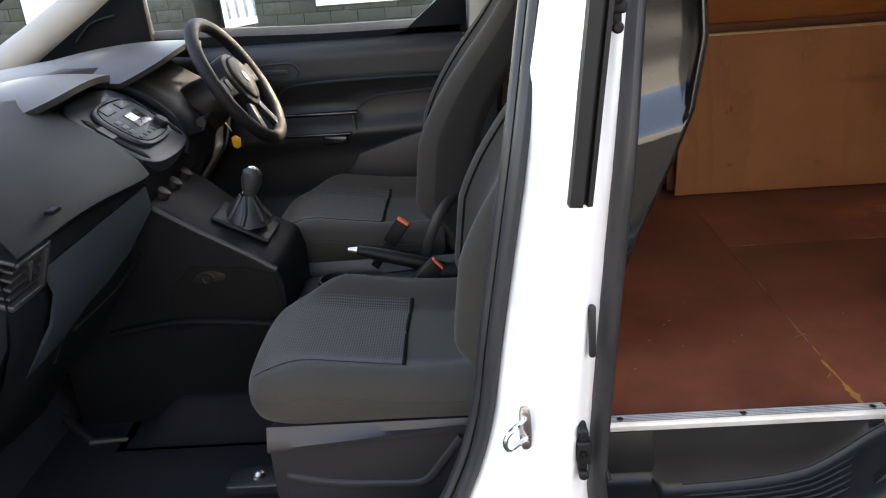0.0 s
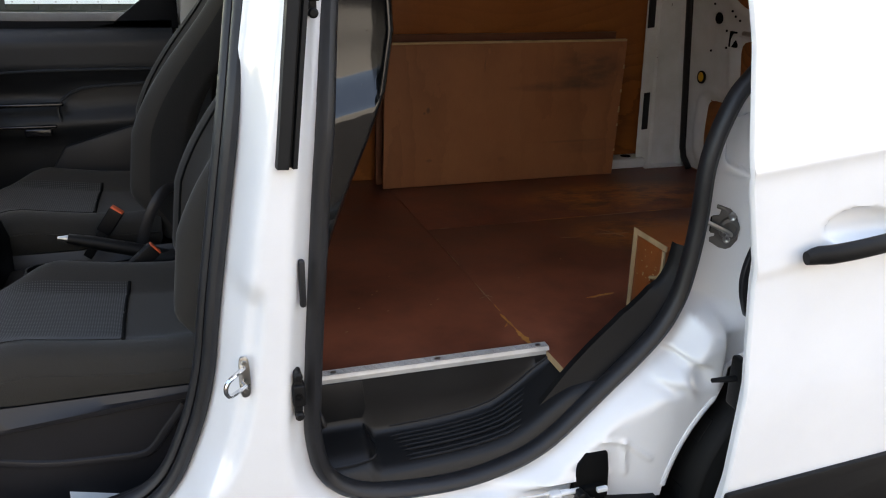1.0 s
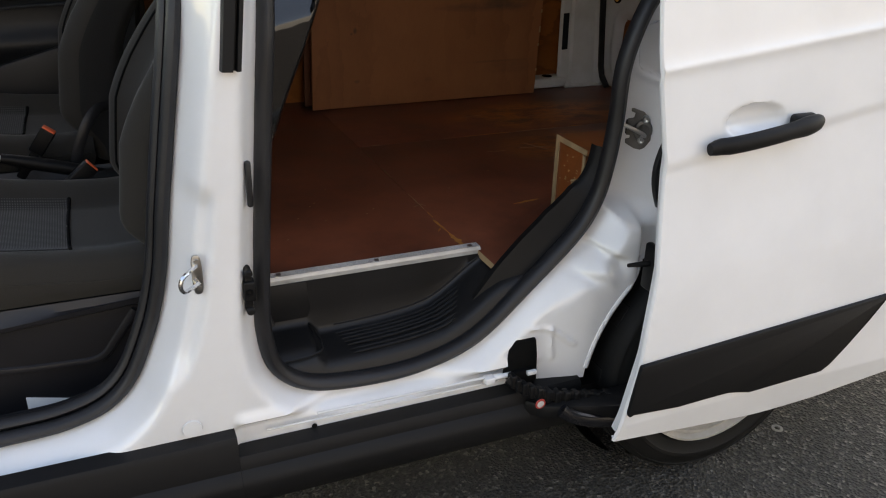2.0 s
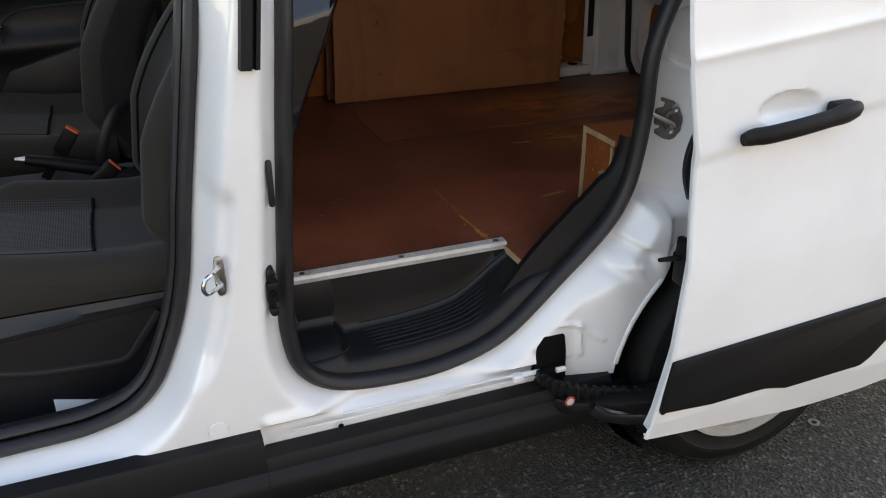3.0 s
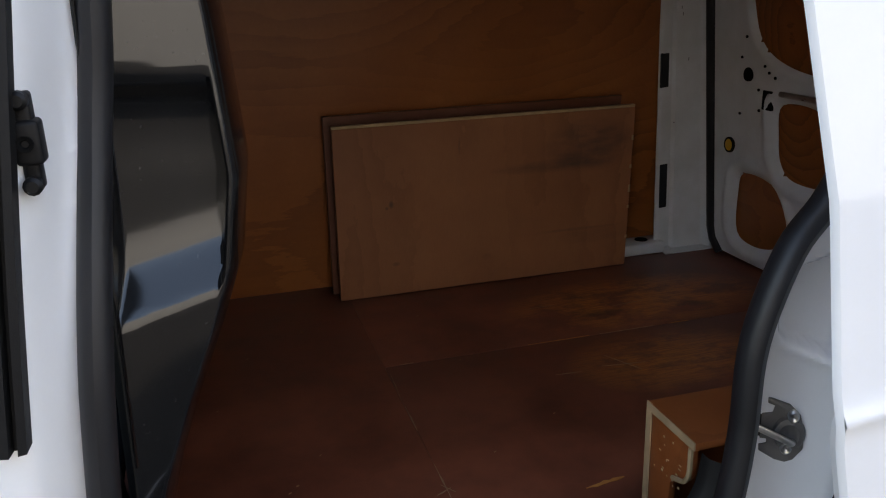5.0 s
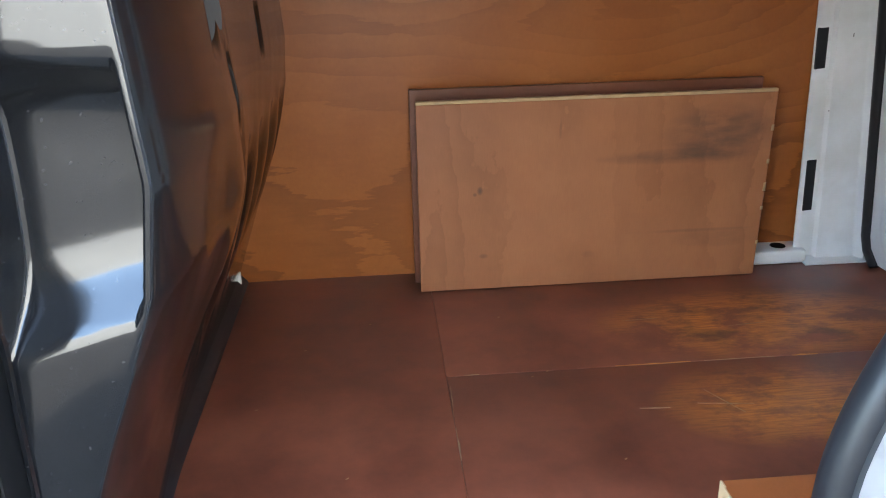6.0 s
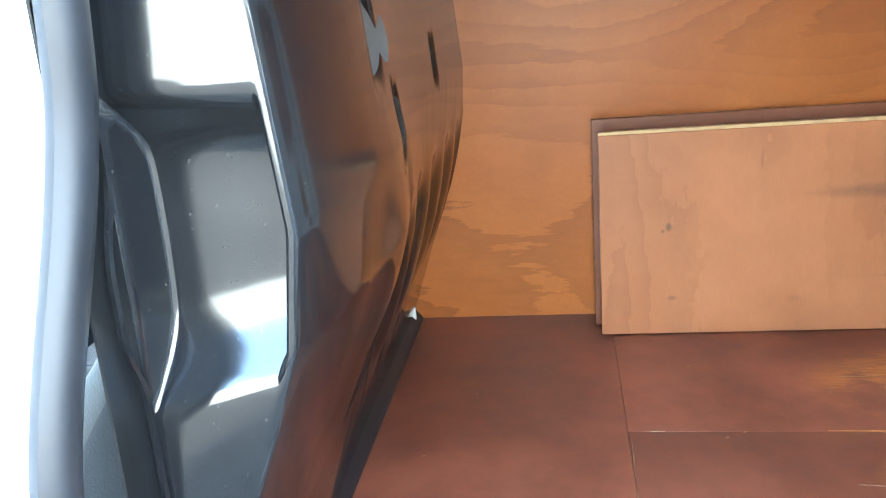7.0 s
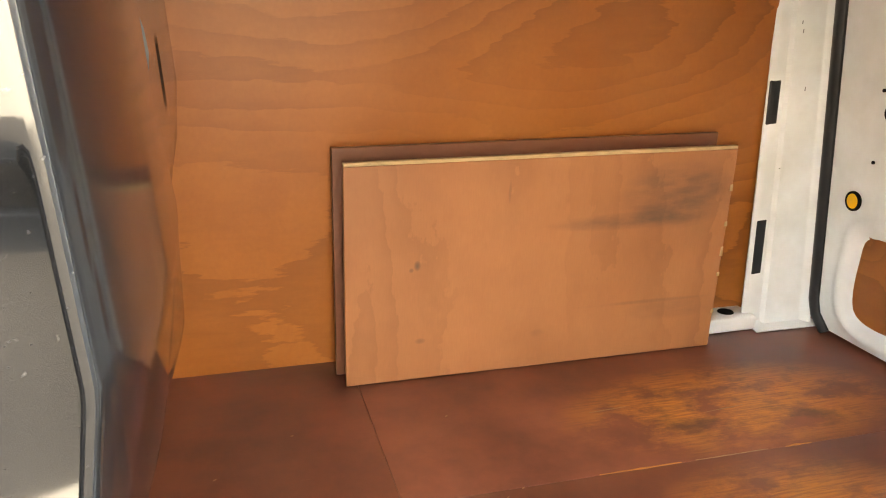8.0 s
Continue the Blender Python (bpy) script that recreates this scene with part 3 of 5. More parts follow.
floor = solid("floor", box(0.155, 0.7273, 0.30, 1.764, 0.582, 0.600, 0.001), FLOOR_PLY, "worn dark brown plywood load floor sheet", "floor", kind="structure")
floor_rear = solid("floor_rear", prism([(0.7279, 0.318), (0.752, 0.318), (0.752, 0.205), (1.06, 0.205), (1.06, 0.44), (2.05, 0.44), (2.05, 1.1396), (0.7279, 1.1396)], 0.582, 0.600, "z", 0.0006), FLOOR_PLY,
                   "worn dark brown plywood load floor with scraped orange patches", "floor", kind="structure")
floor_far = solid("floor_far", box(0.7279, 2.05, 1.1404, 1.764, 0.582, 0.600, 0.0006), FLOOR_PLY, "worn dark brown plywood floor sheet along the far wall", "floor", kind="structure")


for x0, x1, y0, y1 in ((0.7525, 0.83, 0.2030, 0.2046), (0.7502, 0.7518, 0.205, 0.300)):
    part("raw_edge", box(x0, x1, y0, y1, 0.584, 0.5995), EDGE, floor_rear, "pale raw plywood edge")


def splinter(x0, y0, x1, y1, w, name, owner, material):
    """A thin torn strip of pale veneer between two points."""
    a, b = Vector((x0, y0)), Vector((x1, y1))
    t = (b - a).normalized()
    nrm = Vector((-t.y, t.x))
    rnd = random.Random(int(abs(x0 * 7919 + y1 * 104729) * 10))
    one, two = [], []
    for k in range(9):
        c = a + (b - a) * (k / 8)
        h = w * (0.25 + 0.75 * math.sin(math.pi * min(max(k / 8, 0.04), 0.96))) * rnd.uniform(0.45, 1.0)
        one.append(c + nrm * h * rnd.uniform(0.2, 0.8))
        two.append(c - nrm * h * rnd.uniform(0.2, 0.8))
    part(name, prism([(p.x, p.y) for p in one + two[::-1]], 0.5995, 0.6006, "z"), material, owner)


FRESH = surface("torn_orange_veneer", (0.60, 0.25, 0.06), 0.65, var=0.35, big=30, fine=200, relief=0.3)
PALE = surface("pale_scratch", (0.42, 0.27, 0.16), 0.7, var=0.35, big=40, fine=200, relief=0.2)
for a in ((0.730, 0.322, 0.7265, 0.405, 0.020), (0.7275, 0.40, 0.722, 0.50, 0.011), (0.72, 0.45, 0.705, 0.43, 0.006), (0.7275, 0.52, 0.7275, 0.56, 0.004)):
    splinter(*a, "torn_edge", floor_rear, FRESH)
for a in ((0.7275, 0.58, 0.7275, 0.70, 0.003), (0.7285, 0.83, 0.7285, 0.94, 0.003), (0.705, 0.60, 0.735, 0.615, 0.003), (0.72, 0.63, 0.74, 0.60, 0.003), (0.7285, 0.98, 0.733, 1.10, 0.003)):
    splinter(*a, "scratch", floor_rear, PALE)
for a in ((0.765, 1.141, 0.80, 1.141, 0.003), (1.10, 1.1405, 1.27, 1.1405, 0.0045), (1.30, 1.14, 1.46, 1.14, 0.003), (1.50, 1.139, 1.56, 1.139, 0.006), (0.968, 0.533, 1.05, 0.545, 0.012), (1.10, 0.965, 1.16, 0.960, 0.003), (1.252, 1.02, 1.30, 0.926, 0.0022),
          (1.22, 0.97, 1.33, 0.955, 0.002), (1.42, 1.30, 1.52, 1.31, 0.002), (1.18, 1.36, 1.27, 1.365, 0.002)):
    splinter(*a, "scratch", floor_rear if a[1] < 1.14 else floor_far, FRESH if a[4] > 0.004 else PALE)
for x, y in ((0.449, 0.691), (0.574, 0.595), (0.464, 0.587), (0.346, 0.501), (0.465, 0.71), (0.60, 0.622), (0.945, 1.135), (0.909, 1.115), (0.52, 0.80), (0.40, 0.62), (1.02, 0.80), (0.85, 0.70), (0.33, 1.05), (0.56, 1.42), (0.41, 1.30), (0.88, 1.42)):
    splinter(x, y, x + 0.006, y + 0.004, 0.004, "speck", floor if x < 0.7275 else floor_rear, PALE)
lining = solid("wall_lining", join(patch(lambda u, v: (u, wall_y(v), v), np.linspace(0.17, 1.83, 12), np.linspace(0.585, 1.76, 10))), PLY_WALL,
               "varnished orange-brown plywood lining on the far side wall", "wall lining", kind="structure", thick=0.009)

def bulk_x(z):
    """How far back the bulkhead's face lies at a height."""
    return float(np.interp(z, [0.55, 0.60, 0.65, 0.77, 0.90, 1.0, 1.09, 1.17, 1.28, 1.45, 1.8], [0.18, 0.193, 0.210, 0.254, 0.300, 0.336, 0.362, 0.384, 0.394, 0.384, 0.350]))


def bulk_edge(z):
    """The bulkhead's rim beside the door post."""
    return float(np.interp(z, [0.55, 0.60, 0.70, 0.80, 0.90, 1.0, 1.09, 1.17, 1.28, 1.45, 1.8], [0.226, 0.236, 0.256, 0.282, 0.311, 0.348, 0.386, 0.416, 0.432, 0.420, 0.377]))


def bulkhead_point(u, z):
    """u 0 to 1: the oblique side by the door post; 1 to 1.25: the rounded rim; then the face across the van."""
    xr, yr = bulk_edge(z), 0.318 + 0.012 * float(sstep(1.1, 0.7, z))
    x0, y0 = min(0.255 + 0.03 * (z - 1.0) - 0.10 * max(0.9 - z, 0), xr - 0.045), 0.285 + 0.012 * float(sstep(1.1, 0.7, z))
    if u <= 1:
        x, y = x0 + (xr - 0.030 - x0) * u, y0 + (yr - 0.014 - y0) * u
        back = 0.042 * float(sstep(0.0, 0.11, u) * (1 - sstep(0.935, 0.985, u)))
        rise, fall = (z - 1.120 - 0.026 * u) * 0.60, (1.402 - 0.010 * u - z) * 0.95
        d = 0.0
        if min(back, rise, fall) > 1e-5:
            d = (back ** -5 + rise ** -5 + fall ** -5) ** -0.2
        return x + 0.10 * d, y + 0.99 * d, z
    if u <= 1.25:
        a = (u - 1) / 0.25 * math.pi / 2
        return xr - 0.030 + 0.030 * math.sin(a), yr - 0.014 + 0.190 * (1 - math.cos(a)), z
    y = yr + 0.176 + (1.745 - yr - 0.176) * (u - 1.25)
    x = bulk_x(z) + (xr - bulk_x(z)) * math.exp(-((y - yr - 0.176) / 0.30) ** 2) + 0.020 * float(sstep(yr + 0.176, yr + 0.36, y)) * math.exp(-((y - 0.68) / 0.20) ** 2 - ((z - 1.12) / 0.14) ** 2)
    # pressed slots, and flutes near the far wall
    for sy, sz, w, h in ((0.745, 1.295, 0.022, 0.045), (1.225, 1.335, 0.020, 0.040), (0.62, 1.44, 0.030, 0.07)):
        x -= 0.022 * math.exp(-((y - sy) / w) ** 6 - ((z - sz) / h) ** 6)
    x += 0.012 * float(sstep(0.85, 0.95, y)) * math.sin(34 * y + 6 * z) * math.exp(-((z - 1.0) / 0.14) ** 4)
    return x, y, z


door_post_lining = part("post_lining", patch(lambda z, k: (bulkhead_point(0, z)[0] + (0.0, -0.002, 0.004, 0.012)[k] * 1.0, (0.292, 0.262, 0.235, 0.212)[k], z), np.linspace(0.60, 1.75, 30), range(4)), PLASTIC, van, "black lining behind the door post", thick=0.002)
us = list(np.linspace(0, 1, 46)) + list(np.linspace(1.02, 1.25, 12)) + list(np.linspace(1.255, 2.25, 110))
bulkhead = thing("bulkhead", (0.25, 1.0, 0.60), "glossy black moulded plastic bulkhead with a sunk pocket", "bulkhead")
part("moulding", patch(bulkhead_point, us, np.linspace(0.596, 1.78, 118)), BULK, bulkhead, sharp=60)
# Dark strip put where the bulkhead's foot lip casts its shadow on the floor.
part("foot_shadow", patch(lambda y, k: ((0.190, 0.216, 0.221, 0.223)[k] + 0.040 * float(sstep(0.9, 0.3, y)), y, (0.640, 0.612, 0.606, 0.600)[k]), np.linspace(0.31, 1.74, 24), range(4)), RUBBER, bulkhead, "dark strip standing in for shadow along the floor")
part("edge_bead", tube([tuple(np.array(bulkhead_point(0.0, z)) + (0.004, -0.006 - 0.02 * math.exp(-((z - 1.24) / 0.07) ** 4), 0)) for z in np.linspace(0.95, 1.6, 40)], 0.004, 6), BULK, bulkhead)
part("clip", box(0.196, 0.212, 1.690, 1.702, 0.606, 0.650, 0.002), PAPER, bulkhead, "small white clip at the foot")
part("white_fleck", box(0.397, 0.4025, 0.831, 0.837, 1.260, 1.267, 0.001), PAPER, bulkhead)

# ---- loose and fitted things in the cargo room ----
def leaning(x0, x1, z0, z1, yb, yt, th, skew=0.0):
    """A sheet with its front face from y = yb at the foot to yt at the top, th thick."""
    bm = bmesh.new()
    bmesh.ops.create_cube(bm, size=1)
    for w in bm.verts:
        k = w.co.z + 0.5
        w.co = Vector((x0 + (w.co.x + 0.5) * (x1 + skew * k - x0), yb + (yt - yb) * k + (w.co.y + 0.5) * th, z0 + k * (z1 - z0)))
    bmesh.ops.bevel(bm, geom=bm.edges[:], offset=0.0012, segments=1, affect="EDGES")
    return take(bm)


board = thing("plywood_board", (1.16, 1.60, 0.60), "bare plywood board with a dark smudge, propped against the wall lining", "plywood board")
part("panel", leaning(0.700, 1.618, 0.603, 1.113, 1.600, 1.553, 0.014, -0.011), PLY_BOARD, board)
part("top_edge", leaning(0.700, 1.607, 1.113, 1.121, 1.553, 1.5525, 0.0145), EDGE, board, "pale raw layered edge")
for z, h in ((0.86, 0.012), (0.93, 0.006), (0.80, 0.005), (1.02, 0.008), (0.70, 0.005)):
    part("nick", box(1.612 - 0.0216 * (z - 0.603), 1.6195 - 0.0216 * (z - 0.603), 1.600 - 0.0922 * (z - 0.603) - 0.0012, 1.600 - 0.0922 * (z - 0.603) + 0.004, z - h, z + h, 0.001), EDGE, board, "pale chipped edge")
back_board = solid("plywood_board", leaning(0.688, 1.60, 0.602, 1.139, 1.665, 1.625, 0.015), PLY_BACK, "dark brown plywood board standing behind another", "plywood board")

# wheel arch box of plywood
arch_box = thing("wheel_arch_box", (1.25, 0.36, 0.60), "reddish plywood box over the rear wheel arch", "box")
part("side_panel", box(1.036, 1.50, 0.434, 0.446, 0.602, 0.798, 0.001), PLY_BOX, arch_box)
NOTCH = [(0.318, 0.796), (0.318, 0.760), (0.321, 0.742), (0.330, 0.729), (0.346, 0.722), (0.362, 0.716), (0.372, 0.700), (0.378, 0.602)]
part("end_panel", prism([(0.4335, 0.602), (0.4335, 0.798)] + NOTCH, 1.034, 1.046, "x", 0.001), PLY_BOX, arch_box)
part("top_panel", box(1.032, 1.50, 0.306, 0.448, 0.7985, 0.811, 0.001), PLY_BOX, arch_box)
part("raw_edge", box(1.0305, 1.0335, 0.4335, 0.4475, 0.602, 0.812), EDGE, arch_box, "pale raw plywood edge")
part("raw_edge", box(1.0295, 1.0318, 0.306, 0.433, 0.7985, 0.812), EDGE, arch_box, "pale raw plywood edge")
part("raw_edge", tube([(1.0335, y + 0.002, z) for y, z in smooth_line(NOTCH[:6], 3)], 0.0045, 6), EDGE, arch_box, "pale raw edge of the curved notch")
rndb = random.Random(9)
for k in range(16):
    y, z = rndb.uniform(0.345, 0.43), rndb.uniform(0.70, 0.795)
    w = rndb.uniform(0.0008, 0.0035)
    part("chip", box(1.0334, 1.0342, y - w, y + w, z - rndb.uniform(0.0006, 0.003), z + 0.0008), EDGE, arch_box)

# aluminium sill strip with ridges and screws
strip = thing("sill_strip", (0.5, 0.30, 0.60), "ribbed aluminium sill strip screwed along the floor edge", "sill strip")
prof = [(0.300, 0.586), (0.2975, 0.588), (0.2970, 0.601), (0.299, 0.606)]
for k in range(5):
    prof += [(0.3005 + k * 0.0050, 0.6050), (0.3012 + k * 0.0050, 0.6085), (0.3035 + k * 0.0050, 0.6085), (0.3042 + k * 0.0050, 0.6050)]
prof += [(0.328, 0.606), (0.331, 0.601)]
for k in range(4):
    part("groove", box(0.216, 0.756, 0.3032 + k * 0.0050, 0.3060 + k * 0.0050, 0.6046, 0.6074), DARK, strip)
part("strip", patch(lambda x, k: (x, *prof[k]), (0.215, 0.4, 0.6, 0.757), range(len(prof))), STRIP, strip, sharp=20)
for sx in (0.283, 0.505, 0.735):
    part("screw", lathe([(0.006, 0.606), (0.006, 0.6095), (0.003, 0.611), (0.0, 0.6105)], (sx, 0.311, 0), "z", 14), METAL, strip)

# step well of black plastic
def well_floor(x):
    """Height of the well's floor: level, then sweeping up to the end of the sill strip."""
    return float(np.interp(x, [0.18, 0.40, 0.48, 0.53, 0.58, 0.62, 0.655, 0.69, 0.72, 0.753, 0.79, 0.83], [0.461, 0.463, 0.466, 0.470, 0.477, 0.487, 0.506, 0.531, 0.555, 0.576, 0.588, 0.592]))


def step_point(x, k):
    zf = well_floor(x)
    y, dz = ((0.296, 0.0), (0.2955, 0.0), (0.293, 0.0), (0.292, 0.016), (0.288, 0.006), (0.281, 0.001), (0.272, 0.0), (0.245, 0.0), (0.215, -0.002), (0.190, -0.005), (0.175, -0.008), (0.163, -0.018), (0.158, -0.055))[k]
    if k < 3:
        z = (0.592, 0.575, 0.5 * (0.575 + zf + 0.016))[k]
    else:
        z = zf + dz
    z = min(z, 0.5935)
    # raised pad beside the post, with a dark pocket above it
    on = float(1 - sstep(0.334, 0.362, x + 0.10 * (0.29 - y)))
    if k > 2:
        z += 0.027 * on * (1.0 if k < 10 else 0.6)
    return x, y, z


step = thing("step_well", (0.5, 0.25, 0.44), "black plastic entry step with a ribbed tread below the load floor", "step")
part("moulding", patch(step_point, np.linspace(0.19, 0.82, 110), range(13)), STEP, step, sharp=50)
for k in range(7):
    y = 0.270 - k * 0.0142
    a, b = 0.392 + 0.003 * k, 0.690 - 0.007 * k
    part("rib", tube([(x, y, well_floor(x) + 0.0010 - 0.004 * (k > 4)) for x in np.linspace(a, b, 18)], [0.0006] + [0.0030] * 16 + [0.0006], 6), STEP, step)
part("ridge", tube([(x, 0.2915, well_floor(x) + 0.012) for x in np.linspace(0.395, 0.752, 26)], 0.0022, 6), STEP, step)
part("dark_pocket", prism([(0.190, 0.492), (0.334, 0.492), (0.345, 0.53), (0.338, 0.592), (0.190, 0.592)], 0.2920, 0.2945, "y", 0.001), STEP, step)
part("pad_edge", tube(smooth_line([(0.338, 0.292, 0.491), (0.342, 0.245, 0.490), (0.346, 0.205, 0.487), (0.335, 0.180, 0.482), (0.29, 0.172, 0.478), (0.22, 0.172, 0.478)], 5), 0.0025, 6), STEP, step)
part("wire_clip", tube([(0.232, 0.262, 0.565), (0.245, 0.255, 0.545), (0.252, 0.255, 0.52)], 0.006, 8), RUBBER, step)

# far rear post: white pressed steel with slots
post = thing("rear_post", (1.85, 1.7, 0.60), "white pressed-steel rear corner post with slots and holes", "post", kind="structure")
def post_x(x, z):
    return x - 0.064 * (z - 0.6) - 0.063 * (z - 0.6) * (x - 1.775) / 0.195


def post_y(x, z):
    return 1.690 - 0.070 * (z - 0.6) + 0.004 * float(1 - sstep(1.778, 1.79, x)) - 0.010 * float(sstep(1.83, 1.84, x)) - 0.02 * float(sstep(1.945, 1.97, x))


part("panel", patch(lambda x, z: (post_x(x, z), post_y(x, z), z), np.linspace(1.775, 1.97, 40), np.linspace(0.6, 1.78, 40)), JAMB_DIRTY, post, thick=0.004)
for x, z, w, h in ((1.798, 1.2025, 0.015, 0.054), (1.803, 0.828, 0.015, 0.076)):
    part("slot", moved(box(-w, w, -0.005, 0.006, -h, h, 0.004), pose(post_x(x, z), post_y(x, z), z, 4, -4, 0)), DOOR_TRIM, post)
for x, z in ((1.87, 1.10), (1.875, 0.95), (1.88, 0.78), (1.85, 1.32), (1.91, 0.90), (1.90, 1.18), (1.92, 0.72), (1.80, 0.70), (1.80, 1.08), (1.86, 1.40), (1.90, 1.45), (1.88, 1.345)):
    part("small_hole", lathe([(0.0065, 0.002), (0.006, -0.001), (0.0, -0.001)], (post_x(x, z), post_y(x, z) - 0.001, z), "y", 10), DARK, post)
SCUFF = surface("grey_scuff", (0.20, 0.20, 0.20), 0.8, var=0.4, relief=0.0)
rnd = random.Random(5)
for k in range(14):
    x, z = rnd.uniform(1.845, 1.925), rnd.uniform(0.68, 1.45)
    w, h = (rnd.uniform(0.004, 0.012), 0.0012) if k % 3 else (0.0012, rnd.uniform(0.008, 0.025))
    part("scuff", box(post_x(x, z) - w, post_x(x, z) + w, post_y(x, z) - 0.0032, post_y(x, z) + 0.002, z - h, z + h), SCUFF, post, "grey scuff mark")
part("foot", patch(lambda x, k: (x, (1.64, 1.68, 1.72)[k], (0.601, 0.607, 0.640)[k]), np.linspace(1.79, 1.985, 6), range(3)), JAMB_DIRTY, post, thick=0.003)
bracket = part("floor_bracket", box(1.63, 1.80, 1.66, 1.76, 0.601, 0.640, 0.006), JAMB_DIRTY, post)
part("grommet", lathe([(0.022, 0.6405), (0.020, 0.643), (0.0, 0.643)], (1.735, 1.705, 0), "z", 20), DARK, bracket, "black rubber grommet")

# rear door, inner side
WINDOW_CUT = smooth_line([(1.43, 1.50), (1.41, 1.424), (1.382, 1.309), (1.298, 1.247), (1.13, 1.217), (0.80, 1.21), (0.70, 1.30), (0.70, 1.60), (0.90, 1.68), (1.30, 1.68), (1.42, 1.60)], 5, True)
CUT_A = smooth_line([(1.293, 1.129), (1.313, 1.034), (1.305, 0.959), (1.253, 0.918), (1.12, 0.93), (1.08, 1.03), (1.14, 1.125)], 5, True)
CUT_B = smooth_line([(1.472, 0.897), (1.508, 0.831), (1.521, 0.695), (1.431, 0.668), (1.32, 0.70), (1.28, 0.78), (1.337, 0.882)], 5, True)


def rear_x(z):
    return 1.970 - 0.125 * (z - 0.6)


def rear_panel():
    def relief(X, Z, ds):
        ridge = np.exp(-((np.minimum(ds[1], ds[2]) - 0.035) / 0.014) ** 2)
        return rear_x(Z) + 0.014 * (1 - sstep(0, 0.018, np.minimum(np.minimum(ds[0], ds[1]), ds[2]))) - 0.010 * ridge * (Z < 1.16)
    v, f = pierced(np.arange(0.30, 1.655, 0.009), np.arange(0.612, 1.74, 0.009), [WINDOW_CUT, CUT_A, CUT_B], relief)
    return [(b, a, c) for a, b, c in v], f


rear_door = thing("rear_door", (1.97, 1.0, 0.60), "closed white rear van door with brown plywood behind its cut-outs", "van door")
part("inner_panel", rear_panel(), JAMB_DIRTY, rear_door, sharp=60)
part("plywood_cover", patch(lambda y, z: (rear_x(z) + 0.028, y, z), (0.3, 1.65), (0.60, 1.73)), PLY_WALL, rear_door, "brown plywood cover", thick=0.009)
plug = part("plug", lathe([(0.024, 0.0), (0.024, -0.006), (0.019, -0.008), (0.017, -0.004)], (rear_x(0.98) - 0.002, 1.520, 0.980), "x", 24), DARK, rear_door, "black ring")
part("plug_cap", lathe([(0.0185, -0.005), (0.0, -0.0075)], (rear_x(0.98) - 0.003, 1.520, 0.980), "x", 20), YELLOW, plug, "yellow round plug")
part("round_hole", lathe([(0.020, 0.004), (0.020, -0.003), (0.016, -0.002), (0.0, -0.001)], (rear_x(1.203) - 0.002, 1.422, 1.203), "x", 20), DARK, rear_door)
part("square_hole", box(rear_x(1.142) - 0.005, rear_x(1.142) + 0.006, 1.318, 1.360, 1.110, 1.165, 0.003), DARK, rear_door)
for y, z in ((1.425, 1.309), (1.378, 1.163), (1.348, 1.232), (1.379, 1.104), (1.305, 1.203), (1.469, 1.084), (1.45, 1.25), (1.33, 1.215)):
    part("small_hole", lathe([(0.0042, 0.002), (0.0042, -0.003), (0.0, -0.003)], (rear_x(z) - 0.0005, y, z), "x", 10), DARK, rear_door)
part("latch_rod", tube([(rear_x(1.16) - 0.02, 1.26, 1.165), (rear_x(1.16) - 0.025, 1.05, 1.165)], 0.008, 10), METAL, rear_door)
part("door_seal", tube([(post_x(1.972, z) - 0.004, post_y(1.972, z) - 0.012 - 0.05 * float(sstep(0.66, 0.60, z)), z) for z in np.linspace(0.602, 1.76, 30)], 0.013, 10, flat=1.3), RUBBER, rear_door, "black rubber seal")

# ---- sliding door, slid back outside the body ----
def door_front(z):
    return float(np.interp(z, [0.30, 0.50, 0.70, 0.92, 1.10, 1.29, 1.456, 1.7], [0.880, 0.912, 0.932, 0.930, 0.896, 0.877, 0.850, 0.79]))


def door_y(x, z):
    y = float(np.interp(z, [0.27, 0.36, 0.52, 0.70, 0.95, 1.12, 1.3, 1.5, 1.72], [-0.118, -0.136, -0.142, -0.132, -0.108, -0.100, -0.088, -0.058, 0.0]))
    c1, c2 = 1.095 + 0.105 * (x - 0.9), 0.905 + 0.145 * (x - 0.9)
    y -= 0.006 * math.exp(-(abs(z - c1) / 0.012) ** 1.3)
    y += 0.005 * float(sstep(c2 + 0.016, c2 - 0.012, z)) * float(sstep(c2 - 0.28, c2 - 0.05, z))
    # finger recess behind the handle
    y += 0.024 * max(0.0, 1 - ((x - 1.125) / 0.070) ** 2 - ((z - 0.988) / 0.034) ** 2) ** 0.6
    return y


def door_bottom(x):
    return 0.318 - 0.095 * (x - 0.88) + 0.10 * max(x - 1.25, 0) ** 1.4 * 2.0 if x < 1.5 else 0.29 + 0.10 * (x - 1.5)


def door_skin(u, v):
    zt = 1.70
    x_at = lambda z: door_front(z) + (1.98 - door_front(z)) * u
    z = 0.31 + (zt - 0.31) * v
    x = x_at(z)
    zb = door_bottom(x)
    z = zb + (zt - zb) * v
    x = x_at(z)
    return x, door_y(x, z), z


sliding_door = thing("sliding_door", (1.4, -0.1, 0.3), "white sliding van door, open, with black lower cladding and handle", "van door")
part("outer_skin", patch(door_skin, np.linspace(0, 1, 120), np.linspace(0, 1, 300)), PAINT, sliding_door, sharp=50)
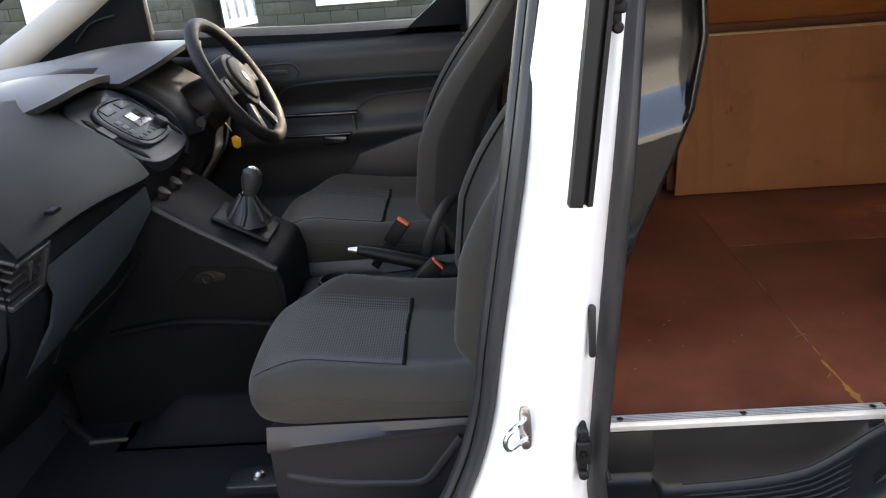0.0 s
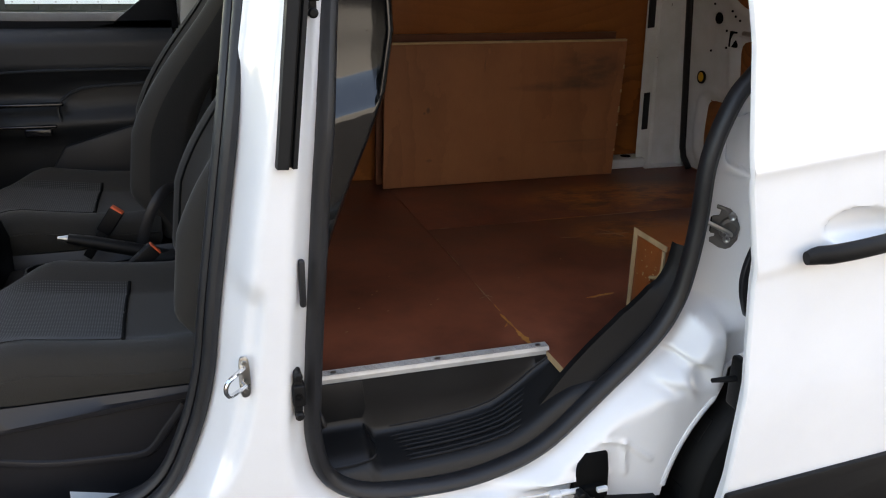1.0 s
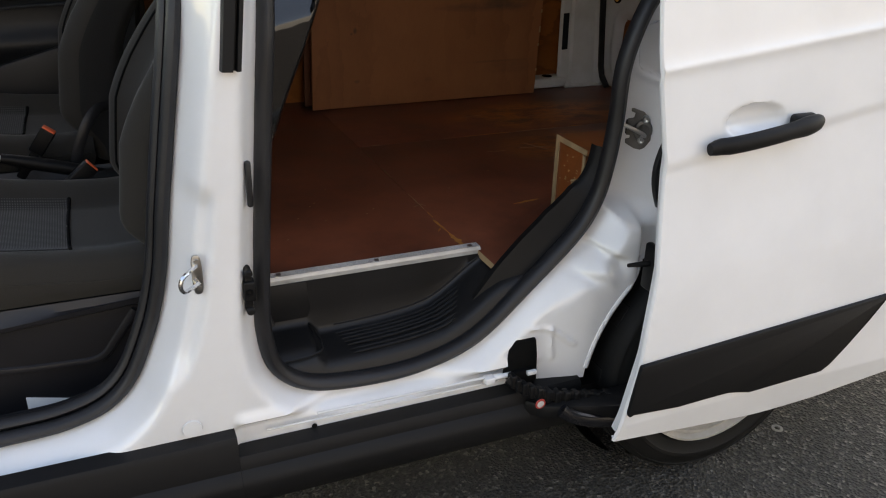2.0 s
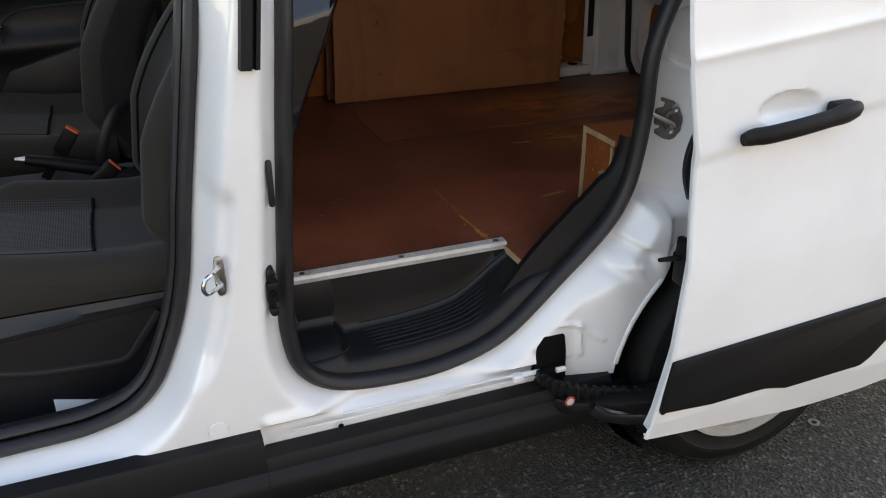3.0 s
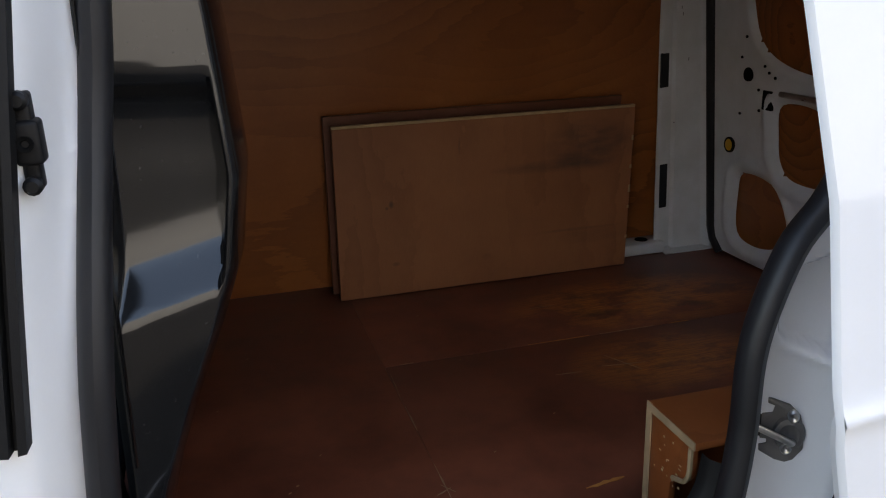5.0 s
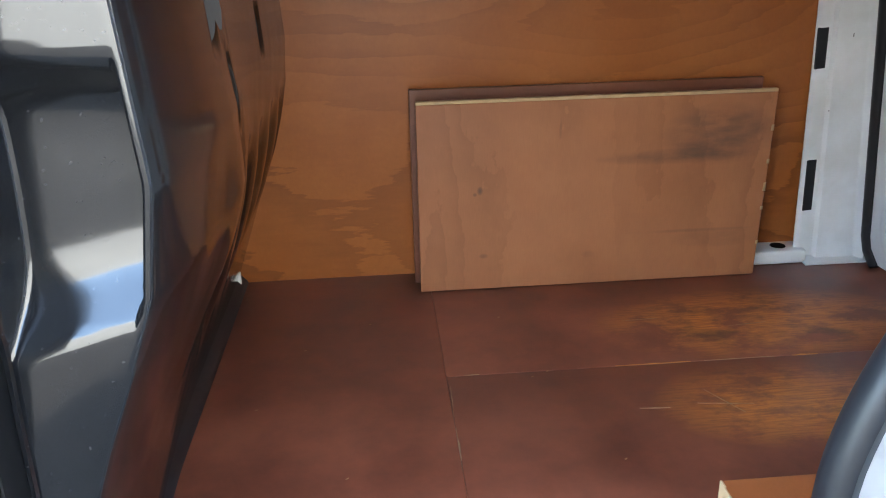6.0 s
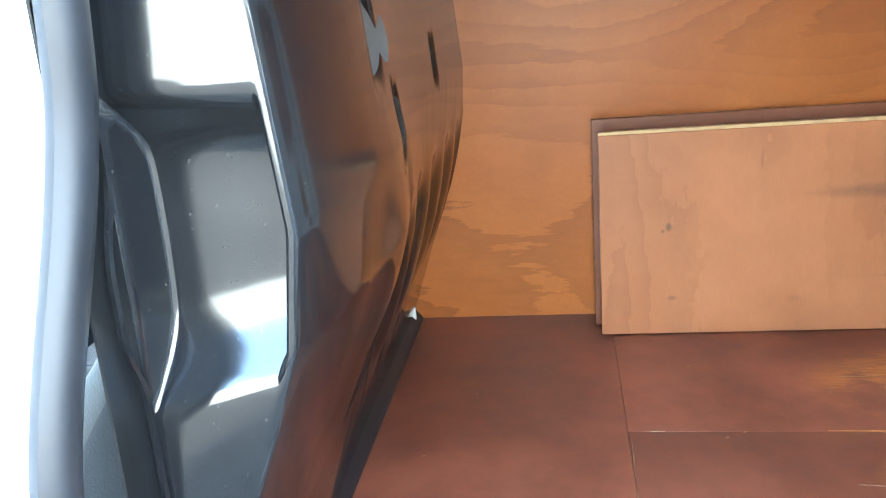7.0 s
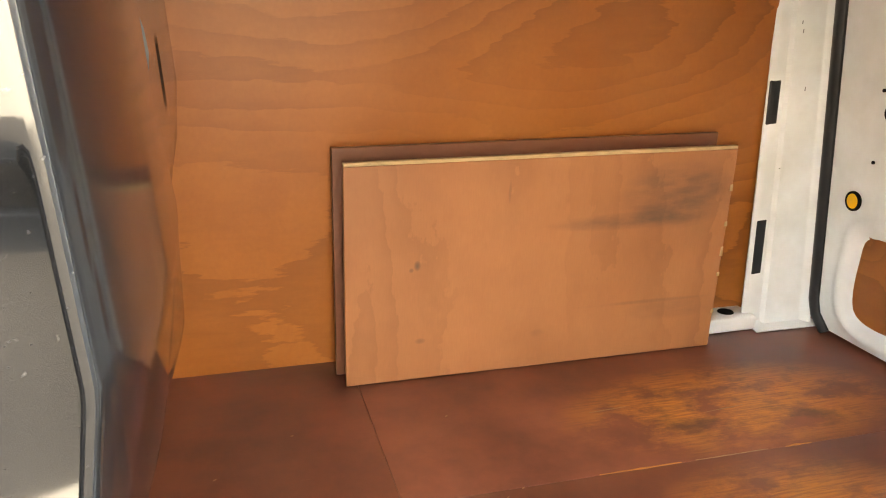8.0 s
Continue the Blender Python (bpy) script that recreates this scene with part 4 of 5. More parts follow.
# folded front edge and inner frame
def door_edge(v, k):
    x, y, z = door_skin(0, v)
    d = 0.026 + 0.026 * float(1 - sstep(1.04, 1.14, z))
    dx, dy = ((0, 0), (-0.003, 0.003), (-0.004, 0.007), (0.0, 0.011), (0.016, 0.012), (0.020, 0.5 * d), (0.022, 0.9 * d), (0.05, d), (0.5, d))[k]
    return x + dx, y + dy, z


part("front_edge", patch(door_edge, np.linspace(0, 1, 80), range(9)), PAINT, sliding_door, sharp=50)
part("bottom_edge", patch(lambda u, k: tuple(np.array(door_skin(u, 0)) + ((0, 0, 0), (0, 0.004, -0.004), (0, 0.010, -0.003), (0, 0.014, 0.006))[k]), np.linspace(0, 1, 60), range(4)), PAINT, sliding_door, sharp=50)
clad = smooth_line([(0.906, 0.512), (0.893, 0.398), (0.905, 0.392)], 3) + smooth_line([(1.02, 0.383), (1.13, 0.386), (1.165, 0.384), (1.215, 0.372)], 3) + smooth_line([(1.40, 0.378), (1.45, 0.395), (1.57, 0.535), (1.575, 0.552)], 3)
clad_poly = [(float(p[0]), float(p[1])) for p in clad]
cv, cf = prism(clad_poly, 0.0, 0.012, "y", 0.004)
part("cladding", ([(x, door_y(x, z) - 0.012 + y, z) for x, y, z in cv], cf), CLADDING, sliding_door, "black plastic rubbing panel")
handle = part("handle", tube([(x, -0.128 - 0.020 * math.sin(math.pi * min(max((x - 1.03) / 0.24, 0), 1)) ** 0.5, 0.952 + 0.120 * (x - 1.03) + 0.004 * math.sin(9 * (x - 1.03))) for x in np.linspace(1.006, 1.262, 22)],
                            [0.012, 0.0150, 0.0165] + [0.0170] * 12 + [0.0175, 0.0185, 0.0195, 0.0195, 0.0185, 0.017, 0.012], 14, flat=0.75), CLADDING, sliding_door, "black pull handle")
part("handle_base", box(1.205, 1.262, -0.128, -0.108, 0.960, 0.996, 0.008), CLADDING, handle)
buffer_outline = [(0.986 + 0.020 * (1 - math.sin(math.pi * k / 12)), 0.785 + 0.155 * k / 12) for k in range(13)]
part("edge_buffer", join(prism(buffer_outline + [(1.03, 0.94), (1.03, 0.785)], -0.008, 0.005, "y", 0.003), box(1.008, 1.028, -0.056, -0.006, 0.80, 0.925, 0.002)), RUBBER, sliding_door, "black rubber buffer behind the front edge")
latch = part("latch", box(0.955, 0.972, -0.085, -0.045, 0.635, 0.735, 0.006), PLASTIC, sliding_door, "black guide latch")
part("pin", rod((0.96, -0.065, 0.695), (0.905, -0.065, 0.699), 0.007, 12, 0.004), PLASTIC, latch)

# ---- fittings on the posts ----
striker = thing("door_striker", (0.09, 0.12, 0.72), "bright steel door striker loop on the white post", "striker", group="strikers")
part("plate", prism(smooth_line([(0.098, 0.697), (0.106, 0.703), (0.108, 0.735), (0.106, 0.767), (0.098, 0.773), (0.091, 0.767), (0.089, 0.735), (0.091, 0.703)], 3, True), 0.106, 0.113, "y", 0.001), METAL, striker)
part("loop", tube(smooth_line([(0.100, 0.110, 0.753), (0.085, 0.084, 0.755), (0.072, 0.070, 0.752), (0.066, 0.066, 0.742), (0.067, 0.067, 0.730), (0.075, 0.074, 0.722), (0.100, 0.108, 0.718)], 4), 0.0042, 8), CHROME, striker)
for sz in (0.710, 0.763):
    part("screw", lathe([(0.005, 0.106), (0.004, 0.103), (0.0, 0.103)], (0.099, 0, sz), "y", 10), METAL, striker)
rear_striker = thing("door_striker", (1.08, 0.19, 0.89), "bright steel latch plate on the white rear post", "striker", group="strikers")
part("plate", prism([(1.055, 0.941), (1.061, 0.941), (1.090, 0.934), (1.108, 0.919), (1.116, 0.895), (1.116, 0.871), (1.102, 0.853), (1.090, 0.848), (1.073, 0.850), (1.047, 0.861), (1.046, 0.871), (1.058, 0.874), (1.058, 0.880), (1.047, 0.880), (1.047, 0.917), (1.064, 0.920), (1.067, 0.931), (1.055, 0.934)], 0.183, 0.193, "y", 0.0015), STEEL, rear_striker)
part("dish", lathe([(0.026, 0.183), (0.023, 0.178), (0.016, 0.1765), (0.011, 0.180), (0.0, 0.181)], (1.092, 0, 0.893), "y", 22), STEEL, rear_striker)
part("bar", tube(smooth_line([(1.100, 0.182, 0.880), (1.094, 0.166, 0.888), (1.082, 0.162, 0.894), (1.030, 0.162, 0.911), (1.022, 0.164, 0.913)], 4), 0.0048, 10), METAL, rear_striker)
part("buffer", tube([(1.024, 0.162, 0.913), (1.020, 0.166, 0.913), (1.018, 0.188, 0.912)], [0.008, 0.010, 0.010], 14), PLASTIC, rear_striker, "dark buffer at the end of the bar")
part("notch_plug", box(1.044, 1.058, 0.184, 0.191, 0.882, 0.915, 0.002), PLASTIC, rear_striker)
for sx, sz in ((1.096, 0.920), (1.089, 0.872)):
    part("screw", lathe([(0.0095, 0.183), (0.0095, 0.178), (0.0065, 0.1755), (0.0035, 0.1765), (0.0, 0.1785)], (sx, 0, sz), "y", 14), METAL, rear_striker)

for piece in rear_striker.children:
    piece.data.transform(Matrix.Translation((1.082, 0.188, 0)) @ Matrix.Rotation(radians(-34), 4, "Z") @ Matrix.Diagonal((0.80, 1, 1, 1)) @ Matrix.Translation((-1.082, -0.193, 0)))

post_rail = thing("post_trim", (0.2, 0.11, 1.09), "black plastic channel strip running up the white door post", "trim strip")
def rail_point(z, k):
    lean = 0.155 * (z - 1.09)
    x, y = ((0.168, 0.108), (0.170, 0.088), (0.187, 0.084), (0.189, 0.098), (0.192, 0.098), (0.194, 0.086), (0.201, 0.088), (0.202, 0.108))[k]
    return x - 0.002 + lean * 0.72 + 0.01 * max(z - 1.25, 0), y - 0.006 + 0.16 * max(z - 1.05, 0) ** 2, z


part("channel", patch(rail_point, np.linspace(1.098, 1.66, 20), range(8)), CLADDING, post_rail, sharp=30, thick=0.002)

for nm, bx, bz, hh in (("upper_latch", 0.238, 1.363, 0.042), ("lower_latch", 0.187, 0.686, 0.046)):
    g = thing(nm, (bx, 0.11, bz), "black guide socket bolted to the white door post", "latch socket", group="latch sockets")
    yy = 0.10 + 0.16 * max(bz - 1.05, 0) ** 2 + 0.02
    part("body", join(box(bx - 0.010, bx + 0.012, yy - 0.018, yy + 0.01, bz - hh * 0.45, bz + hh * 0.45, 0.004), box(bx - 0.007, bx + 0.007, yy - 0.012, yy + 0.01, bz - hh, bz + hh, 0.004)), PLASTIC, g)
    for sgn in (-1, 1):
        part("bolt", lathe([(0.008, 0.0), (0.008, -0.010), (0.005, -0.013), (0.0, -0.013)], (bx, yy - 0.010, bz + sgn * hh * 0.85), "y", 12), PLASTIC, g)
    part("socket", lathe([(0.007, 0.0), (0.007, -0.004), (0.004, -0.003), (0.0, 0.004)], (bx, yy - 0.017, bz), "y", 12), DARK, g)
slot = solid("oval_cover", box(0.198, 0.209, 0.112, 0.124, 0.848, 0.935, 0.005), RUBBER, "black oval rubber cover on the white post", "cover")
cap = solid("round_cap", lathe([(0.019, 0.0), (0.018, -0.003), (0.0, -0.0035)], (0.058, 0.102, 0.414), "y", 24), PAINT, "white round plastic cap on the sill", "cap")

# lower sliding hinge
hinge = thing("sliding_hinge", (0.8, 0.08, 0.33), "black sliding-door hinge arm with a cable chain on the sill", "hinge")
part("bracket", join(prism([(0.732, 0.375), (0.742, 0.440), (0.760, 0.462), (0.806, 0.462), (0.812, 0.42), (0.815, 0.35), (0.75, 0.352)], 0.094, 0.112, "y", 0.004), box(0.748, 0.800, 0.078, 0.098, 0.352, 0.392, 0.005)), DARK, hinge)
part("roller", join(box(0.676, 0.700, 0.076, 0.096, 0.377, 0.394, 0.003), rod((0.70, 0.088, 0.386), (0.742, 0.086, 0.388), 0.006, 10)), PAINT, hinge, "pale roller block")
part("roller", box(0.776, 0.800, 0.070, 0.080, 0.384, 0.394, 0.002), PAINT, hinge, "pale roller block")
arm = smooth_line([(0.728, 0.070, 0.392), (0.755, 0.050, 0.372), (0.81, 0.036, 0.348), (0.88, 0.030, 0.330), (0.96, 0.022, 0.316), (1.04, 0.010, 0.314)], 6)
part("cable_chain", tube(arm, 0.014, 8, flat=0.6), PLASTIC, hinge)
for k in range(2, len(arm), 2):
    c = arm[k]
    part("link", box(c[0] - 0.0065, c[0] + 0.0065, c[1] - 0.012, c[1] + 0.012, c[2] - 0.0155, c[2] + 0.0155, 0.003), PLASTIC, hinge)
part("arm", prism([(0.765, 0.060), (0.80, 0.02), (0.95, -0.035), (1.08, -0.05), (1.08, 0.03), (0.95, 0.04), (0.82, 0.085)], 0.292, 0.330, "z", 0.008), PLASTIC, hinge)
part("lever", tube(smooth_line([(0.825, -0.004, 0.330), (0.86, -0.014, 0.306), (0.92, -0.022, 0.288), (1.02, -0.03, 0.276)], 5), 0.016, 10, flat=0.6), GLOSS, hinge, "glossy black lever arm")
sticker = part("sticker", lathe([(0.013, 0.0), (0.012, -0.0012), (0.0, -0.0015)], (0.788, 0.026, 0.336), "y", 18), RED, hinge, "small red and white sticker")
part("sticker_face", lathe([(0.0085, -0.0016), (0.0, -0.0022)], (0.788, 0.026, 0.336), "y", 16), PAPER, sticker)

# ---- cab: seats ----
SIDE_FABRIC = fabric("black_side_fabric", (0.0052, 0.0052, 0.0055), False)
SEAT_BASE = surface("satin_seat_base_plastic", (0.017, 0.0165, 0.019), 0.42, var=0.2, big=5, fine=600, relief=0.2, dist=0.0005, spec=0.4)


def seat(name, y0, y1, dx, dz, label):
    """A cab seat: cushion with a ribbed middle, side-bolstered backrest, plastic base."""
    yc, w = (y0 + y1) / 2, (y1 - y0) / 2
    s = thing(name, (dx - 0.2, yc, 0.30), label, "seat", group="cab seats")

    def cushion(u, v, lift=0.0):
        """Top of the cushion: u across, v from the front edge to the back, rolled over all round."""
        t, q = max(0.0, (abs(u) - 0.80) / 0.20), max(0.0, (0.20 - v) / 0.20)
        r = math.hypot(t, q)
        if r > 1:
            t, q, r = t / r, q / r, 1.0
        uu = math.copysign(0.80 + 0.20 * t, u) if t > 0 else u
        vv = 0.20 - 0.20 * q if q > 0 else v
        x = -0.440 + 0.50 * vv + 0.040 * abs(uu) ** 3 * (1 - vv) + 0.03 * max(uu, 0) ** 3 * (1 - vv)
        z = float(np.interp(vv, [0, 0.2, 0.4, 0.6, 0.8, 1.0], [0.692, 0.688, 0.674, 0.662, 0.656, 0.660])) + (0.044 if u > 0 else 0.022) * float(sstep(0.45, 0.82, abs(uu))) * float(sstep(0.05, 0.3, vv))
        return dx + x, yc + uu * w, dz + z - 0.045 * (1 - math.sqrt(max(1 - r * r, 0.0))) + lift

    def rim_at(k):
        """Round the cushion's edge: k 0 to 1 along the near side, 1 to 2 the front, 2 to 3 the far side."""
        return cushion(-1, 1 - k) if k < 1 else cushion(2 * (k - 1) - 1, 0) if k < 2 else cushion(1, k - 2)

    def skirt(k, h):
        x, y, z = rim_at(k)
        out = 0.006 * math.sin(math.pi * h) - 0.012 * h
        cx, cy = dx - 0.15, yc
        d = math.hypot(x - cx, y - cy)
        return x + (x - cx) / d * out, y + (y - cy) / d * out, z + (dz + 0.592 - z) * h

    part("cushion", patch(cushion, np.linspace(-1, 1, 61), np.linspace(0, 1, 51)), FABRIC, s, sharp=75)
    part("cushion_side", patch(skirt, np.linspace(0, 3, 151), np.linspace(0, 1, 7)), FABRIC, s, sharp=75)
    part("piping", tube([skirt(k, 0.10) for k in np.linspace(0.02, 2.98, 110)], 0.0018, 6), FABRIC, s)
    part("seat_panel", patch(lambda u, v: cushion(u, v, 0.0025), np.linspace(-0.72, 0.60, 40), np.linspace(0.03, 0.635, 50)), RIBBED, s, "ribbed grey fabric panel", thick=0.002)
    part("seam", tube([cushion(u, 0.64, 0.002) for u in np.linspace(-0.74, 0.60, 20)], 0.004, 6), DARK, s)

    def back(a, v):
        # a turns round the section, v rises from the cushion to the top
        z = 0.60 + v * 0.86
        c, q = math.cos(a), math.sin(a)
        lean = float(np.interp(z, [0.60, 0.75, 0.90, 1.0, 1.2, 1.46], [0.060, 0.050, 0.066, 0.098, 0.172, 0.262]))
        lean += 0.080 * float(sstep(0.90, 1.30, z))
        wide = w * (1.0 - 0.24 * float(sstep(1.05, 1.46, z)) ** 1.3 - 0.05 * (1 - float(sstep(0.62, 0.75, z))))
        top = math.sqrt(max(1 - float(sstep(0.86, 1.0, v)) ** 2, 0.0004))
        u = math.copysign(abs(q) ** 0.55, q)
        d = math.copysign(abs(c) ** 0.6, c)
        bol = 0.072 * math.exp(-((abs(u) - 0.86) / 0.20) ** 2) * float(sstep(0.62, 0.74, z)) * (1 - 0.6 * float(sstep(1.05, 1.4, z))) if c < 0 else 0.0
        return dx + lean + 0.055 + (d * (0.062 - 0.018 * v) - bol) * top, yc + u * wide * (0.75 + 0.25 * top), dz + z

    rings = np.linspace(0, 2 * math.pi, 73)
    part("backrest", patch(back, rings, np.linspace(0, 1, 44)), FABRIC, s, sharp=70)
    part("back_panel", patch(lambda a, v: tuple(np.array(back(a, v)) - (0.003, 0, 0)), np.linspace(math.pi - 0.22, math.pi + 0.22, 14), np.linspace(0.10, 0.86, 24)), RIBBED, s, "ribbed grey fabric panel")
    part("back_side", patch(lambda a, v: tuple(np.array(back(a, v)) + (0, -0.0025, 0)), np.linspace(math.pi * 1.5 - 0.16, math.pi * 1.5 + 0.9, 16), np.linspace(0.02, 0.93, 30)), SIDE_FABRIC, s, "black fabric side of the backrest")
    part("back_seam", tube([tuple(np.array(back(math.pi - 0.62, v)) - (0.001, 0, 0)) for v in np.linspace(0.06, 0.9, 24)], 0.003, 6), DARK, s)
    part("back_seam", tube([tuple(np.array(back(math.pi + 0.62, v)) - (0.001, 0, 0)) for v in np.linspace(0.06, 0.9, 24)], 0.003, 6), DARK, s)
    base = prism([(dx - 0.385, dz + 0.588), (dx + 0.09, dz + 0.588), (dx + 0.12, 0.52), (dx + 0.10, 0.34), (dx - 0.345, 0.34), (dx - 0.375, 0.44)], y0 + 0.004, y1 - 0.01, "y", 0.015)
    part("base", base, SEAT_BASE, s, "black plastic seat base")
    def cover(x, k):
        line = 0.548 + 0.075 * (x + 0.385) - 0.03 * float(sstep(0.0, 0.1, x))
        z, y = ((0.592, 0.004), (0.575, -0.004), (line + 0.006, -0.014), (line, -0.013), (line - 0.010, 0.004), (0.46, 0.006), (0.345, 0.016))[k]
        return dx + x, y0 + y, z + (dz if k < 2 else dz * 0.5)
    part("side_cover", patch(cover, np.linspace(-0.385, 0.11, 24), range(7)), SEAT_BASE, s, "moulded black side cover", thick=0.003)
    part("trim_rib", tube(smooth_line([(dx - 0.36, y0 + 0.004, 0.478), (dx - 0.27, y0 + 0.002, 0.458), (dx - 0.16, y0 + 0.002, 0.450), (dx - 0.09, y0 + 0.002, 0.452), (dx - 0.05, y0 - 0.002, 0.50), (dx - 0.01, y0 - 0.006, 0.556)], 4), 0.009, 8, flat=0.7), SEAT_BASE, s)
    return s


passenger_seat = seat("passenger_seat", 0.365, 0.835, 0.0, 0.0, "charcoal fabric passenger seat with a ribbed grey centre")
part("rail_foot", box(-0.535, -0.33, 0.485, 0.560, 0.345, 0.372, 0.006), SEAT_BASE, passenger_seat)
part("rail_bolt", lathe([(0.016, 0.372), (0.015, 0.380), (0.008, 0.384), (0.0, 0.384)], (-0.47, 0.52, 0), "z", 14), METAL, passenger_seat)
seat("driver_seat", 1.13, 1.60, -0.105, 0.035, "charcoal fabric driver's seat with a ribbed grey centre")

for nm, p, lab in (("seat_belt_buckle", (-0.146, 1.042, 0.765), 0), ("seat_belt_buckle", (-0.055, 0.848, 0.720), 1)):
    b = thing(nm, p, "black seat belt buckle with an orange release button", "belt buckle", group="belt buckles")
    m = pose(p[0], p[1], p[2], 0, 35 if lab == 0 else 50, -12 + 20 * lab)
    part("body", moved(box(-0.019, 0.019, -0.012, 0.012, -0.075, -0.002, 0.004), m), PLASTIC, b)
    part("button", moved(box(-0.017, 0.017, -0.010, 0.010, -0.004, 0.002, 0.002), m), ORANGE, b, "orange button")
    part("stalk", moved(box(-0.012, 0.012, -0.006, 0.006, -0.16, -0.07, 0.003), m), PLASTIC, b)

belt = solid("seat_belt", tube(smooth_line([(-0.105, 1.06, 0.62), (-0.085, 1.055, 0.70), (-0.055, 1.06, 0.765), (-0.02, 1.085, 0.80), (0.02, 1.115, 0.79), (0.045, 1.13, 0.74)], 5), 0.014, 8, flat=0.25), RUBBER, "black seat belt webbing looped beside the driver's seat", "seat belt")
handbrake = thing("handbrake", (-0.1, 0.955, 0.62), "black handbrake lever with a chrome button between the seats", "handbrake")
part("lever", tube([(-0.262, 0.953, 0.725), (-0.20, 0.953, 0.708), (-0.12, 0.953, 0.685), (-0.03, 0.953, 0.66)], [0.013, 0.017, 0.018, 0.014], 12), PLASTIC, handbrake)
part("button", tube([(-0.285, 0.953, 0.728), (-0.262, 0.953, 0.725)], [0.005, 0.009], 12), METAL, handbrake, "chrome button")
part("gaiter", box(-0.10, 0.03, 0.925, 0.98, 0.60, 0.672, 0.02), PLASTIC, handbrake)

# ---- cab: dashboard ----
dashboard = thing("dashboard", (-0.9, 0.95, 0.4), "black soft plastic dashboard with a stepped centre stack", "dashboard")
def dash_profile(pts):
    def f(y, k):
        x, z = pts[k]
        centre = math.exp(-((y - 0.96) / 0.17) ** 4)
        far = float(sstep(1.15, 1.3, y))
        return x - 0.10 * centre * (k > 2) - 0.04 * far * (k > 3) - 0.10 * float(sstep(1.55, 1.72, y)), y, z - 0.030 * float(sstep(0.35, 0.80, y)) * (k > 3)
    return f


pad = [(-1.45, 1.08), (-1.20, 1.155), (-1.02, 1.195), (-0.90, 1.195), (-0.80, 1.165), (-0.72, 1.115), (-0.672, 1.065), (-0.658, 1.040), (-0.668, 1.026), (-0.70, 1.02)]
part("upper_pad", patch(dash_profile(pad), np.linspace(0.17, 1.70, 60), range(len(pad))), DASH, dashboard, "smooth black upper pad", sharp=50)
low = [(-0.70, 1.022), (-0.695, 0.985), (-0.700, 0.93), (-0.705, 0.90), (-0.735, 0.83), (-0.80, 0.73), (-0.92, 0.60), (-1.02, 0.48), (-1.20, 0.34)]
part("lower_panel", patch(dash_profile(low), np.linspace(0.17, 1.70, 60), range(len(low))), DASH, dashboard, sharp=30)
part("glovebox_seam", join(tube([(-0.694, 0.30, 0.985), (-0.699, 0.40, 0.93), (-0.712, 0.42, 0.89), (-0.80, 0.43, 0.725)], 0.004, 6), tube([(-0.738, 0.42, 0.80), (-0.73, 0.60, 0.80), (-0.725, 0.76, 0.82)], 0.004, 6)), DARK, dashboard)
part("glovebox_lid", patch(lambda a, k: ((-0.700, -0.690, -0.712, -0.770, -0.84)[k] + 0.004, 0.29 + a * (0.48, 0.47, 0.36, 0.20, 0.06)[k], (0.975, 0.93, 0.87, 0.79, 0.70)[k]), np.linspace(0, 1, 8), range(5)), PANEL, dashboard, "grey glovebox lid", thick=0.006)
part("passenger_button", box(-0.672, -0.655, 0.30, 0.33, 1.066, 1.074, 0.002), DASH, dashboard)
# passenger vent
VENT_M = pose(-0.676, 0.230, 0.998, 0, 20, 0)
vent = part("vent", moved(join(box(-0.05, 0.004, -0.055, 0.052, 0.026, 0.034, 0.003), box(-0.05, 0.004, -0.055, 0.052, -0.052, -0.042, 0.003), box(-0.05, 0.004, 0.042, 0.054, -0.052, 0.034, 0.003), box(-0.06, -0.045, -0.055, 0.05, -0.05, 0.032)), VENT_M), SEAT_BASE, dashboard, "air vent with slats")
for k in range(4):
    part("slat", moved(box(-0.040, -0.004, -0.055, 0.045, -0.034 + 0.016 * k, -0.029 + 0.016 * k, 0.001), VENT_M), SEAT_BASE, vent)
part("vent_wheel", moved(box(-0.02, 0.002, -0.004, 0.006, -0.020, 0.020, 0.003), VENT_M), GLOSS, vent)
part("side_panel", prism([(-0.86, 0.970), (-0.698, 0.970), (-0.700, 0.950), (-0.716, 0.885), (-0.775, 0.795), (-0.835, 0.715), (-0.95, 0.70)], 0.175, 0.282, "y", 0.012), DASH, dashboard)
part("side_seam", tube([(-0.700, 0.284, 0.935), (-0.714, 0.284, 0.885), (-0.76, 0.284, 0.815)], 0.003, 6), DARK, dashboard)
def hood(y0, y1, xf, top, side, back):
    """An arched brow: highest at its middle, sweeping back and down to the windscreen."""
    def f(y, v):
        a = (1 - abs(2 * (y - y0) / (y1 - y0) - 1) ** 2.2)
        x0 = xf - 0.10 * (1 - a) ** 1.5
        return x0 + (-1.36 - x0) * v, y, side + (top - side) * a + back * math.sin(math.pi * min(v * 1.5, 1)) - 0.05 * v ** 1.5
    return patch(f, np.linspace(y0, y1, 36), np.linspace(0, 1, 16))


